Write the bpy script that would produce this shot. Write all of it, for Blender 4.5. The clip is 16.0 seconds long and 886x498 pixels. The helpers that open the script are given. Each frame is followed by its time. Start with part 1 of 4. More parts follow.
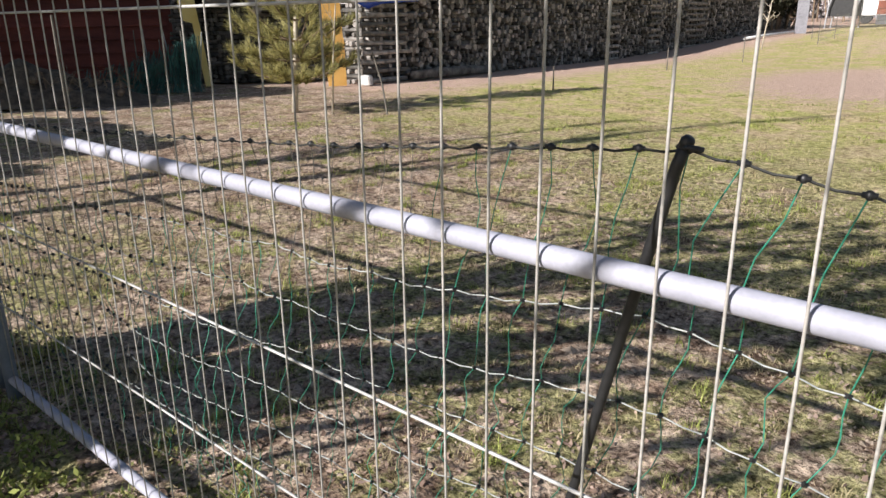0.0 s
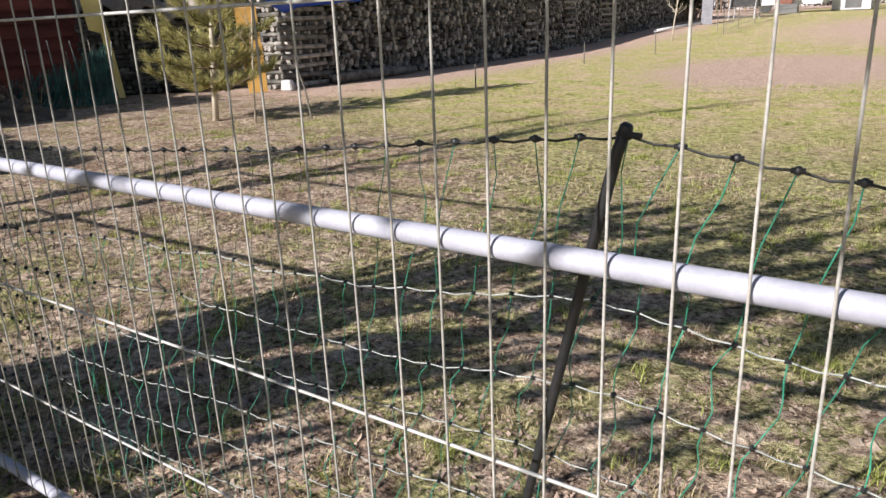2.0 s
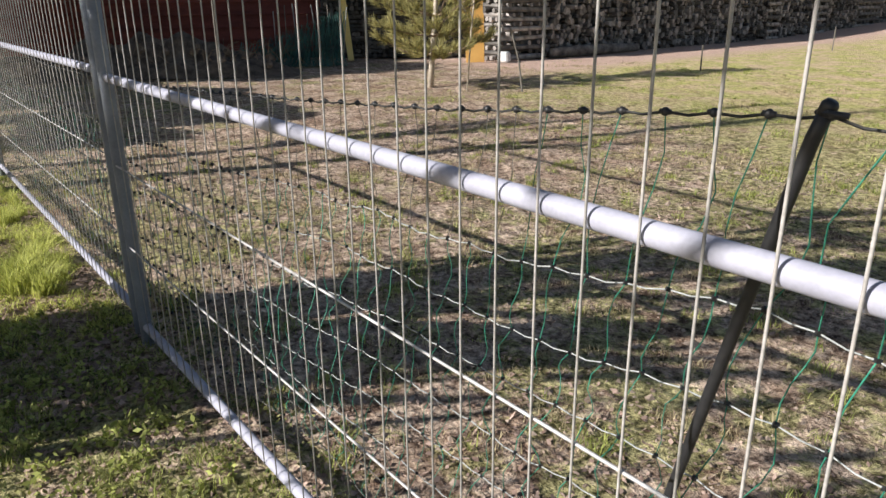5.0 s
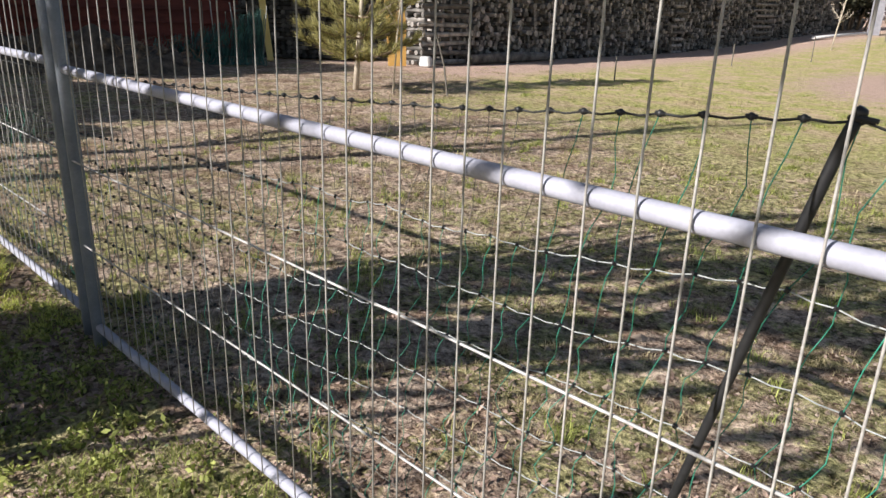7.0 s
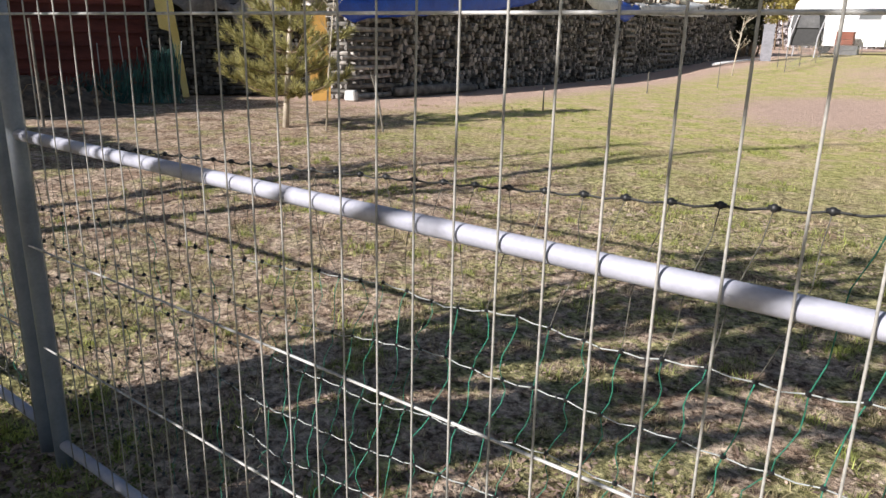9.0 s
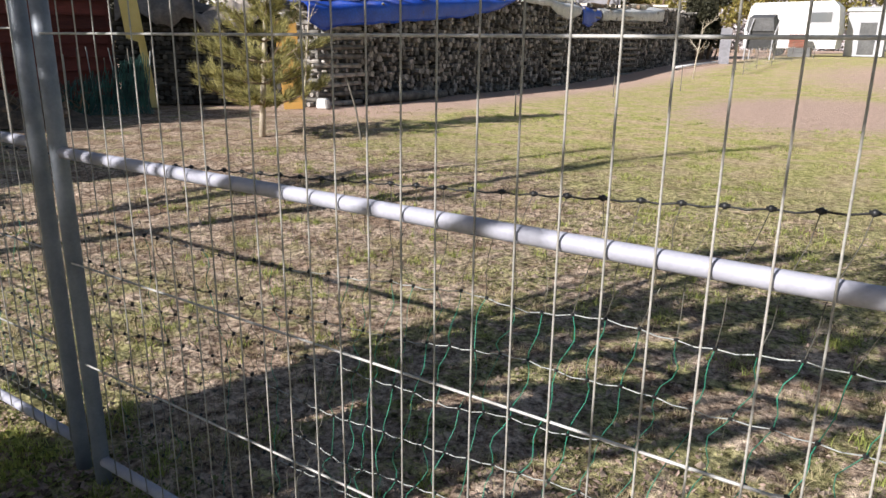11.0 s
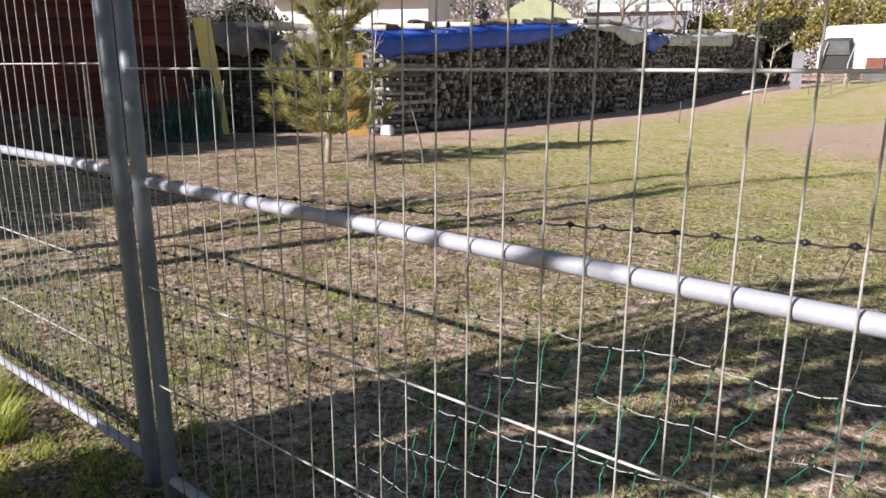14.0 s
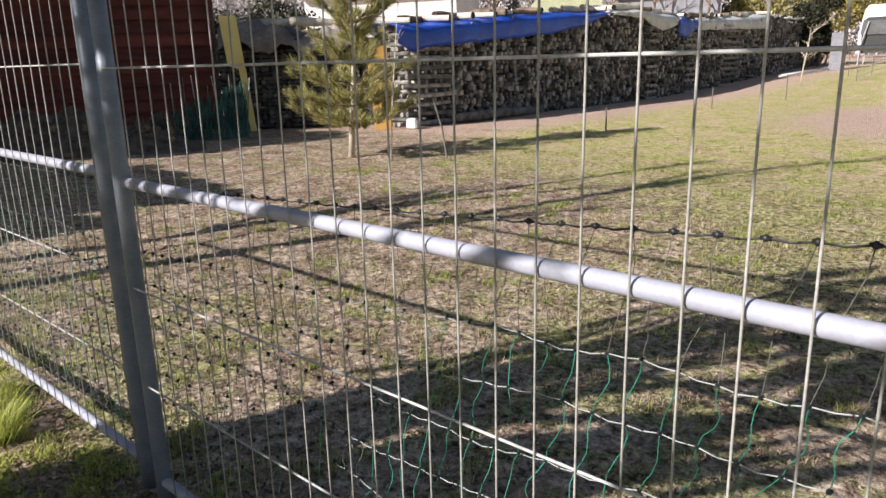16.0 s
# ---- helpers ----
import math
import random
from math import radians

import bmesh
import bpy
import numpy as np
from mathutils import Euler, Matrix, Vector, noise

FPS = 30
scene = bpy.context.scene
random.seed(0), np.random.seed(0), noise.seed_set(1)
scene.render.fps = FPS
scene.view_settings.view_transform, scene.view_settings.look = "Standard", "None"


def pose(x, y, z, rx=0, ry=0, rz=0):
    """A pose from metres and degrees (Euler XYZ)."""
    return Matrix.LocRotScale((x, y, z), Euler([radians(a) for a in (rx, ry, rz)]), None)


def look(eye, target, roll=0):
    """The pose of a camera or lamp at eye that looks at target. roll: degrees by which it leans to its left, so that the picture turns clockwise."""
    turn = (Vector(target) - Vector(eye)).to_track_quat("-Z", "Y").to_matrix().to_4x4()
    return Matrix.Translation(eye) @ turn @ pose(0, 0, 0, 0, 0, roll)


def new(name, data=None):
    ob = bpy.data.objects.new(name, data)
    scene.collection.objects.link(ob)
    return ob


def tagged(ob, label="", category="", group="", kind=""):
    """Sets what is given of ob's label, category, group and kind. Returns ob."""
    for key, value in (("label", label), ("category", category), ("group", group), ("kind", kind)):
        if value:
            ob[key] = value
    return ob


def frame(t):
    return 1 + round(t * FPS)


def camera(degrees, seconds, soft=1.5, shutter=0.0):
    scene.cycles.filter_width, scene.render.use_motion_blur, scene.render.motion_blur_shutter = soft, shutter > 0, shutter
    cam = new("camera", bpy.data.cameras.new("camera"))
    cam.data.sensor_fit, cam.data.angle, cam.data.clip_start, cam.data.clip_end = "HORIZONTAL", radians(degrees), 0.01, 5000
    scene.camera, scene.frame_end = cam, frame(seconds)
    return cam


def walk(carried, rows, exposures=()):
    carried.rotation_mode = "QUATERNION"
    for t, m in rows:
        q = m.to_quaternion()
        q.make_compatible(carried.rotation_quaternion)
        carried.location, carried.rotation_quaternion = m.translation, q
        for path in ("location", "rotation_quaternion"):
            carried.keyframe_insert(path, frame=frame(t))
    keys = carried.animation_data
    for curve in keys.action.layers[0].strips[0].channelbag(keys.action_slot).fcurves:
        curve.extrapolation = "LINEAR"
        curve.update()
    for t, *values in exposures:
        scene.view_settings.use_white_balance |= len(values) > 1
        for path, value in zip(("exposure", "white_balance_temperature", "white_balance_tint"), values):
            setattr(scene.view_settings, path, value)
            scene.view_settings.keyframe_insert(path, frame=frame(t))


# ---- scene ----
cam = camera(63.3, 16.0)
PATH = [
    (0, (2.839, -0.756, 1.349), (1.582, 0.674, 0.736), -0.7),
    (0.5, (2.871, -0.739, 1.352), (1.719, 0.776, 0.737), -0.8),
    (1, (2.878, -0.742, 1.354), (1.856, 0.862, 0.734), -1.0),
    (1.5, (2.863, -0.744, 1.35), (1.872, 0.877, 0.725), -1.2),
    (2, (2.824, -0.78, 1.346), (1.716, 0.767, 0.73), -2.4),
    (2.5, (2.796, -0.81, 1.339), (1.615, 0.682, 0.724), -2.4),
    (3, (2.783, -0.812, 1.341), (1.506, 0.594, 0.716), -3.1),
    (3.5, (2.783, -0.801, 1.349), (1.362, 0.464, 0.734), -2.9),
    (4, (2.81, -0.739, 1.344), (1.319, 0.448, 0.738), -1.5),
    (4.5, (2.835, -0.674, 1.319), (1.369, 0.516, 0.659), -0.5),
    (5, (2.83, -0.673, 1.313), (1.339, 0.484, 0.65), -0.7),
    (5.2, (2.82, -0.67, 1.312), (1.323, 0.48, 0.65), -0.4),
    (7.5, (2.691, -0.901, 1.314), (1.412, 0.491, 0.662), 0.9),
    (8, (2.564, -0.895, 1.306), (1.305, 0.509, 0.641), -0.7),
    (8.5, (2.341, -0.837, 1.31), (1.118, 0.624, 0.702), 2.5),
    (9, (2.183, -0.862, 1.344), (1.01, 0.654, 0.773), 1.2),
    (11.3, (2.029, -1.05, 1.367), (0.934, 0.529, 0.816), 0.7),
    (11.5, (2.024, -1.052, 1.369), (0.907, 0.516, 0.825), 1.0),
    (12, (2.022, -1.06, 1.37), (0.862, 0.481, 0.841), 0.8),
    (12.5, (2.019, -1.066, 1.365), (0.805, 0.433, 0.836), 0.8),
    (13, (2.002, -1.065, 1.358), (0.726, 0.385, 0.839), 1.1),
    (13.5, (2.015, -1.064, 1.367), (0.746, 0.407, 0.893), 0.5),
    (14, (2.025, -1.047, 1.377), (0.783, 0.443, 0.888), 0.1),
    (14.5, (2.036, -1.013, 1.373), (0.79, 0.464, 0.857), -0.6),
    (15, (2.061, -0.969, 1.368), (0.808, 0.495, 0.831), -1.1),
    (15.5, (2.081, -0.935, 1.37), (0.782, 0.499, 0.86), -1.1),
    (16, (2.093, -0.906, 1.373), (0.782, 0.517, 0.864), -1.5),
]
walk(cam, [(t, look(eye, target, roll)) for t, eye, target, roll in PATH])

# ---------------------------------------------------------------- world, sun
world = bpy.data.worlds.new("sky")
scene.world = world
world.use_nodes = True
wn = world.node_tree
sky = wn.nodes.new("ShaderNodeTexSky")
sky.sky_type = "NISHITA"
sky.sun_disc = False
SUN_EL, SUN_DX, SUN_DY = radians(28.6), 0.27, 0.963   # the way the shadows fall
sky.air_density, sky.dust_density, sky.ozone_density = 1.0, 1.0, 1.0
sky.sun_elevation = SUN_EL
sky.sun_rotation = math.atan2(-SUN_DX, -SUN_DY)
wn.links.new(sky.outputs[0], wn.nodes["Background"].inputs[0])
wn.nodes["Background"].inputs[1].default_value = 0.05
sun = new("sun", bpy.data.lights.new("sun", "SUN"))
sun.data.energy, sun.data.angle, sun.data.color = 5.0, radians(0.55), (1.0, 0.955, 0.915)
sun.matrix_world = look((-SUN_DX * 30, -SUN_DY * 30, 30 * math.tan(SUN_EL)), (0, 0, 0))
scene.view_settings.exposure = 0.58


# ---------------------------------------------------------------- materials
def nodes_of(name):
    m = bpy.data.materials.new(name)
    m.use_nodes = True
    nt = m.node_tree
    return m, nt, nt.nodes["Principled BSDF"]


def nd(nt, kind, **inputs):
    n = nt.nodes.new(kind)
    for k, v in inputs.items():
        n.inputs[k].default_value = v
    return n


def ramp(nt, fac, stops):
    r = nt.nodes.new("ShaderNodeValToRGB")
    el = r.color_ramp.elements
    while len(el) < len(stops):
        el.new(0.5)
    for e, (p, c) in zip(el, stops):
        e.position, e.color = p, (*c, 1)
    nt.links.new(fac, r.inputs[0])
    return r.outputs[0]


def noise_fac(nt, scale, detail=4.0, rough=0.55, vec=None, stretch=None):
    if vec is None:
        vec = nt.nodes.new("ShaderNodeTexCoord").outputs["Object"]
    if stretch:
        mp = nt.nodes.new("ShaderNodeMapping")
        mp.inputs["Scale"].default_value = stretch
        nt.links.new(vec, mp.inputs[0])
        vec = mp.outputs[0]
    n = nt.nodes.new("ShaderNodeTexNoise")
    n.inputs["Scale"].default_value, n.inputs["Detail"].default_value, n.inputs["Roughness"].default_value = scale, detail, rough
    nt.links.new(vec, n.inputs["Vector"])
    return n.outputs["Fac"]


def mix(nt, fac, a, b, mode="MIX"):
    m = nt.nodes.new("ShaderNodeMix")
    m.data_type, m.blend_type = "RGBA", mode
    for s, v in ((m.inputs[0], fac), (m.inputs[6], a), (m.inputs[7], b)):
        if isinstance(v, bpy.types.NodeSocket):
            nt.links.new(v, s)
        else:
            s.default_value = v if isinstance(v, float) else (*v, 1)
    return m.outputs[2]


def bump(nt, bsdf, fac, strength=0.4, distance=0.01):
    b = nd(nt, "ShaderNodeBump", Strength=strength, Distance=distance)
    nt.links.new(fac, b.inputs["Height"])
    nt.links.new(b.outputs[0], bsdf.inputs["Normal"])


def two_scale(name, dark, light, rough=0.7, metal=0.0, coarse=3.0, fine=60.0, relief=0.3, depth=0.004, vary="", spread=0.35, stretch=None, grain=1.0):
    """A surface whose colour varies at two scales; vary: 'object' or 'island' shifts whole pieces."""
    m, nt, b = nodes_of(name)
    a, f = noise_fac(nt, coarse, stretch=stretch), noise_fac(nt, fine, stretch=stretch)
    col = ramp(nt, a, [(0.3, dark), (0.7, light)])
    fine_c = ramp(nt, f, [(0.3, (1 - 0.28 * grain,) * 3), (0.7, (1 + 0.15 * grain,) * 3)])
    col = mix(nt, 1.0, col, fine_c, "MULTIPLY")
    if vary:
        src = nt.nodes.new("ShaderNodeObjectInfo").outputs["Random"] if vary == "object" else nt.nodes.new("ShaderNodeNewGeometry").outputs["Random Per Island"]
        lo, hi = 1 - spread, 1 + spread
        col = mix(nt, 1.0, col, ramp(nt, src, [(0, (lo, lo, lo * 0.95)), (1, (hi, hi * 0.98, hi * 0.95))]), "MULTIPLY")
    nt.links.new(col, b.inputs["Base Color"])
    b.inputs["Roughness"].default_value, b.inputs["Metallic"].default_value = rough, metal
    if relief:
        bump(nt, b, f, relief, depth)
    return m


def plain_leaf(name, dark, light, through_light=0.25, rough=0.6):
    m, nt, b = nodes_of(name)
    src = nt.nodes.new("ShaderNodeNewGeometry").outputs["Random Per Island"]
    nt.links.new(ramp(nt, src, [(0, dark), (1, light)]), b.inputs["Base Color"])
    b.inputs["Roughness"].default_value = rough
    b.inputs["Specular IOR Level"].default_value = 0.25
    t = nt.nodes.new("ShaderNodeBsdfTranslucent")
    nt.links.new(ramp(nt, src, [(0, dark), (1, light)]), t.inputs[0])
    mx = nt.nodes.new("ShaderNodeMixShader")
    mx.inputs[0].default_value = through_light
    nt.links.new(b.outputs[0], mx.inputs[1])
    nt.links.new(t.outputs[0], mx.inputs[2])
    nt.links.new(mx.outputs[0], nt.nodes["Material Output"].inputs[0])
    return m


def ground_material():
    m, nt, b = nodes_of("meadow_soil")
    vec = nt.nodes.new("ShaderNodeTexCoord").outputs["Object"]
    big, mid, fine = noise_fac(nt, 0.7, 5, 0.6, vec), noise_fac(nt, 5.0, 6, 0.7, vec), noise_fac(nt, 26, 6, 0.75, vec)
    pit, patch = noise_fac(nt, 13, 5, 0.7, vec), noise_fac(nt, 1.9, 5, 0.62, vec)
    soil = ramp(nt, fine, [(0.36, (0.13, 0.09, 0.07)), (0.47, (0.42, 0.315, 0.238)), (0.60, (0.68, 0.54, 0.425))])
    damp = ramp(nt, noise_fac(nt, 2.6, 5, 0.65, vec), [(0.45, (1, 1, 1)), (0.60, (0.58, 0.52, 0.48))])
    soil = mix(nt, 1.0, soil, damp, "MULTIPLY")
    turf = ramp(nt, fine, [(0.36, (0.065, 0.064, 0.028)), (0.48, (0.27, 0.25, 0.115)), (0.62, (0.53, 0.475, 0.25))])
    # relief shade put into the colour: pits darkened, raised spots lightened
    pit_shade = ramp(nt, pit, [(0.38, (0.60, 0.56, 0.54)), (0.5, (1.0, 1.0, 1.0)), (0.62, (1.28, 1.28, 1.26))])
    soil, turf = mix(nt, 1.0, soil, pit_shade, "MULTIPLY"), mix(nt, 1.0, turf, pit_shade, "MULTIPLY")
    meadow = ramp(nt, pit, [(0.34, (0.23, 0.235, 0.07)), (0.5, (0.48, 0.455, 0.165)), (0.66, (0.70, 0.62, 0.29))])
    straw = ramp(nt, pit, [(0.34, (0.36, 0.26, 0.155)), (0.5, (0.60, 0.465, 0.285)), (0.66, (0.76, 0.61, 0.42))])
    far = mix(nt, ramp(nt, patch, [(0.43, (0, 0, 0)), (0.58, (1, 1, 1))]), meadow, straw)
    sep = nt.nodes.new("ShaderNodeSeparateXYZ")
    nt.links.new(vec, sep.inputs[0])

    def span(sock, lo, hi):
        r = nd(nt, "ShaderNodeMapRange")
        r.inputs[1].default_value, r.inputs[2].default_value = lo, hi
        nt.links.new(sock, r.inputs[0])
        return r.outputs[0]

    def math2(op, a, c):
        n = nt.nodes.new("ShaderNodeMath")
        n.operation = op
        for s, v in zip(n.inputs, (a, c)):
            if isinstance(v, bpy.types.NodeSocket):
                nt.links.new(v, s)
            else:
                s.default_value = v
        return n.outputs[0]

    def blob(cx, cy, rx, ry, wobble):
        dx = math2("DIVIDE", math2("SUBTRACT", sep.outputs[0], cx), rx)
        dy = math2("DIVIDE", math2("SUBTRACT", sep.outputs[1], cy), ry)
        r2 = math2("ADD", math2("MULTIPLY", dx, dx), math2("MULTIPLY", dy, dy))
        r2 = math2("ADD", r2, math2("MULTIPLY", math2("SUBTRACT", mid, 0.5), wobble))
        return span(r2, 1.25, 0.55)

    green = span(math2("ADD", math2("MULTIPLY", sep.outputs[0], 0.5), math2("MULTIPLY", sep.outputs[1], 0.9)), 1.0, 4.5)
    near_mix = ramp(nt, math2("ADD", math2("ADD", math2("MULTIPLY", big, 0.4), math2("MULTIPLY", mid, 0.6)), math2("MULTIPLY", green, 0.075)), [(0.49, (0, 0, 0)), (0.545, (1, 1, 1))])
    col = mix(nt, near_mix, soil, turf)
    col = mix(nt, span(sep.outputs[1], 4.5, 9.5), col, far)
    bare = ramp(nt, fine, [(0.3, (0.38, 0.25, 0.19)), (0.5, (0.60, 0.43, 0.345)), (0.7, (0.76, 0.58, 0.49))])
    col = mix(nt, blob(-0.3, 16.5, 2.7, 4.6, 2.2), col, bare)
    col = mix(nt, blob(6.0, 30.0, 9.0, 8.0, 1.6), col, bare)
    # the trodden strip along the woodpile
    strip = math2("MULTIPLY", span(math2("ADD", sep.outputs[0], math2("MULTIPLY", mid, 1.4)), -5.2, -6.4), span(sep.outputs[1], 5.0, 8.0))
    col = mix(nt, strip, col, bare)
    earth = mix(nt, ramp(nt, patch, [(0.34, (0, 0, 0)), (0.48, (1, 1, 1))]), turf, soil)
    col = mix(nt, blob(-3.4, 3.6, 3.4, 2.8, 2.4), col, earth)
    col = mix(nt, blob(-9.0, 6.0, 4.6, 3.4, 2.0), col, earth)
    # the uncut lawn outside the fence
    lawn = math2("MULTIPLY", span(sep.outputs[1], -0.02, -0.25), span(math2("ADD", sep.outputs[0], math2("MULTIPLY", mid, 1.2)), 0.6, -0.4))
    col = mix(nt, lawn, col, ramp(nt, fine, [(0.34, (0.14, 0.10, 0.055)), (0.5, (0.38, 0.30, 0.16)), (0.66, (0.52, 0.47, 0.20))]))
    nt.links.new(col, b.inputs["Base Color"])
    b.inputs["Roughness"].default_value, b.inputs["Specular IOR Level"].default_value = 0.95, 0.15
    bump(nt, b, math2("ADD", math2("MULTIPLY", fine, 0.45), math2("MULTIPLY", pit, 0.55)), 0.9, 0.055)
    return m


M_GROUND = ground_material()
# post zinc: part of the shade on the posts is in this dark blue-grey
M_ZINC = two_scale("shade_toned_zinc", (0.165, 0.185, 0.225), (0.28, 0.305, 0.35), 0.5, 0.2, 9, 120, 0.12, 0.001, grain=0.35)
M_RAIL = two_scale("bright_zinc_tube", (0.36, 0.363, 0.435), (0.455, 0.458, 0.54), 0.55, 0.0, 14, 150, 0.1, 0.001, grain=0.3)
M_CROSS = two_scale("bright_wire", (0.42, 0.41, 0.40), (0.62, 0.61, 0.60), 0.45, 0.0, 12, 90, 0.1, 0.0005)
M_WIRE = two_scale("weathered_wire", (0.32, 0.31, 0.30), (0.50, 0.485, 0.47), 0.5, 0.0, 12, 90, 0.1, 0.0005, "object", 0.15)
M_BLACK = two_scale("black_plastic", (0.012, 0.012, 0.013), (0.028, 0.028, 0.03), 0.45, 0, 8, 80, 0.15, 0.001)
M_LINE = two_scale("black_twine", (0.015, 0.015, 0.014), (0.05, 0.05, 0.045), 0.7, 0, 60, 300, 0.3, 0.001)
M_GREEN = two_scale("green_cord", (0.02, 0.17, 0.11), (0.05, 0.31, 0.215), 0.6, 0, 30, 200, 0.2, 0.0005, "object", 0.3)
M_CORD = two_scale("weathered_cord", (0.13, 0.14, 0.12), (0.30, 0.29, 0.25), 0.7, 0, 30, 200, 0.2, 0.0005)
# cord darkened in colour, as it looks against sunlit ground
M_DULL = two_scale("darkened_cord", (0.06, 0.055, 0.045), (0.20, 0.19, 0.16), 0.75, 0, 20, 200, 0.2, 0.0005)
M_NETHEAP = two_scale("faded_teal_cord", (0.025, 0.08, 0.072), (0.09, 0.25, 0.22), 0.7, 0, 4, 80, 0.2, 0.0005, "island", 0.5)
M_WHITE = two_scale("white_twine", (0.26, 0.28, 0.275), (0.47, 0.49, 0.475), 0.7, 0, 40, 250, 0.2, 0.0005)
M_LOG = two_scale("firewood", (0.075, 0.07, 0.068), (0.40, 0.375, 0.355), 0.85, 0, 5, 45, 0.5, 0.01, "island", 0.65)
M_LOG_OB = two_scale("firewood_piece", (0.075, 0.07, 0.068), (0.40, 0.375, 0.355), 0.85, 0, 5, 45, 0.5, 0.01, "object", 0.65)
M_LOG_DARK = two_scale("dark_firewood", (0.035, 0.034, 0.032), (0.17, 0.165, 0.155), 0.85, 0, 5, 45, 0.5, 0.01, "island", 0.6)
# near black: the cores' colour holds the shade of the gaps between logs
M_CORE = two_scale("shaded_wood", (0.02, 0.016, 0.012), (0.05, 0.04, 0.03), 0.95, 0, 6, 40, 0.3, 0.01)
M_PALE = two_scale("pale_barked_log", (0.46, 0.41, 0.34), (0.74, 0.69, 0.62), 0.8, 0, 4, 30, 0.4, 0.01, "object", 0.2)
M_BLUE = two_scale("blue_tarpaulin", (0.012, 0.06, 0.42), (0.025, 0.11, 0.62), 0.38, 0, 2, 25, 0.25, 0.01)
M_GREYTARP = two_scale("pale_foil", (0.48, 0.48, 0.48), (0.75, 0.75, 0.74), 0.4, 0, 2.5, 22, 0.3, 0.01)
M_SKIN = two_scale("yellowed_foil", (0.40, 0.42, 0.26), (0.55, 0.56, 0.36), 0.5, 0, 1, 10, 0.1, 0.01)
M_DARKTARP = two_scale("grey_brown_felt", (0.10, 0.085, 0.075), (0.38, 0.335, 0.305), 0.8, 0, 1.6, 20, 0.4, 0.01)
M_YELLOW = two_scale("yellow_board", (0.80, 0.62, 0.20), (0.90, 0.76, 0.33), 0.6, 0, 2, 40, 0.2, 0.003, grain=0.25)
M_ORANGE = two_scale("orange_board", (0.62, 0.33, 0.08), (0.78, 0.47, 0.14), 0.6, 0, 2, 40, 0.2, 0.003, grain=0.3)
M_RED = two_scale("red_brown_boards", (0.10, 0.024, 0.019), (0.23, 0.055, 0.04), 0.75, 0, 1.5, 30, 0.35, 0.006, "object", 0.22, (0.3, 0.3, 3))
M_ROOF = two_scale("bitumen_roof", (0.10, 0.10, 0.10), (0.22, 0.21, 0.2), 0.8, 0, 2, 30, 0.3, 0.005)
M_BARK = two_scale("bark", (0.13, 0.09, 0.06), (0.30, 0.22, 0.15), 0.9, 0, 8, 50, 0.6, 0.01, "", 0.3, (1, 1, 0.3))
M_PALEBARK = two_scale("pale_bark", (0.42, 0.36, 0.28), (0.62, 0.55, 0.45), 0.85, 0, 8, 50, 0.4, 0.005)
M_NEEDLE = plain_leaf("pine_needles", (0.14, 0.14, 0.05), (0.70, 0.64, 0.29), 0.45)
M_GRASS = plain_leaf("grass_blade", (0.13, 0.155, 0.035), (0.57, 0.61, 0.19), 0.38)
M_LAWN = plain_leaf("lawn_blade", (0.24, 0.27, 0.05), (0.82, 0.84, 0.27), 0.45)
M_DRY = plain_leaf("dry_grass_blade", (0.23, 0.19, 0.095), (0.68, 0.57, 0.36), 0.3)
M_LITTER = plain_leaf("fallen_leaves", (0.16, 0.105, 0.08), (0.60, 0.44, 0.36), 0.1, 0.8)
M_WEED = plain_leaf("weed_leaf", (0.07, 0.10, 0.03), (0.34, 0.33, 0.13), 0.25)
M_LEAF = plain_leaf("shrub_leaf", (0.03, 0.045, 0.012), (0.08, 0.10, 0.03), 0.2)
M_HEDGE = plain_leaf("olive_leaf", (0.14, 0.13, 0.04), (0.44, 0.38, 0.13), 0.25)
M_DARKLEAF = plain_leaf("dark_evergreen", (0.02, 0.02, 0.012), (0.075, 0.075, 0.045), 0.1)
M_STAKE = two_scale("grey_stake", (0.10, 0.09, 0.075), (0.22, 0.2, 0.17), 0.85, 0, 8, 60, 0.3, 0.003)
M_WHITEPAINT = two_scale("white_sheet_metal", (0.74, 0.74, 0.74), (0.84, 0.84, 0.84), 0.4, 0, 1, 12, 0.05, 0.002)
M_RENDER = two_scale("white_render", (0.66, 0.64, 0.64), (0.80, 0.78, 0.78), 0.85, 0, 0.7, 14, 0.2, 0.004)
M_GREYPAINT = two_scale("grey_sheet", (0.42, 0.42, 0.46), (0.56, 0.56, 0.60), 0.6, 0, 2, 20, 0.1, 0.002)
M_GREYBOARD = two_scale("grey_fibre_board", (0.22, 0.22, 0.25), (0.32, 0.32, 0.36), 0.7, 0, 2, 20, 0.1, 0.002)
M_DARKGREY = two_scale("dark_grey_cover", (0.07, 0.07, 0.075), (0.14, 0.14, 0.145), 0.6, 0, 2, 20, 0.1, 0.002)
M_BRICK = two_scale("rust_red_crate", (0.17, 0.06, 0.04), (0.28, 0.10, 0.065), 0.8, 0, 3, 30, 0.2, 0.003)
M_MOUND = two_scale("dark_soil", (0.085, 0.063, 0.05), (0.28, 0.215, 0.165), 0.95, 0, 7, 40, 0.6, 0.02, "object", 0.35)
M_CLOD = two_scale("soil_clod", (0.16, 0.12, 0.09), (0.50, 0.40, 0.32), 0.95, 0, 9, 60, 0.4, 0.004)
M_WOODS = plain_leaf("leafless_twigs", (0.30, 0.27, 0.265), (0.74, 0.70, 0.73), 0.1, 0.9)
M_GLASS, _nt, _b = nodes_of("dark_window_glass")
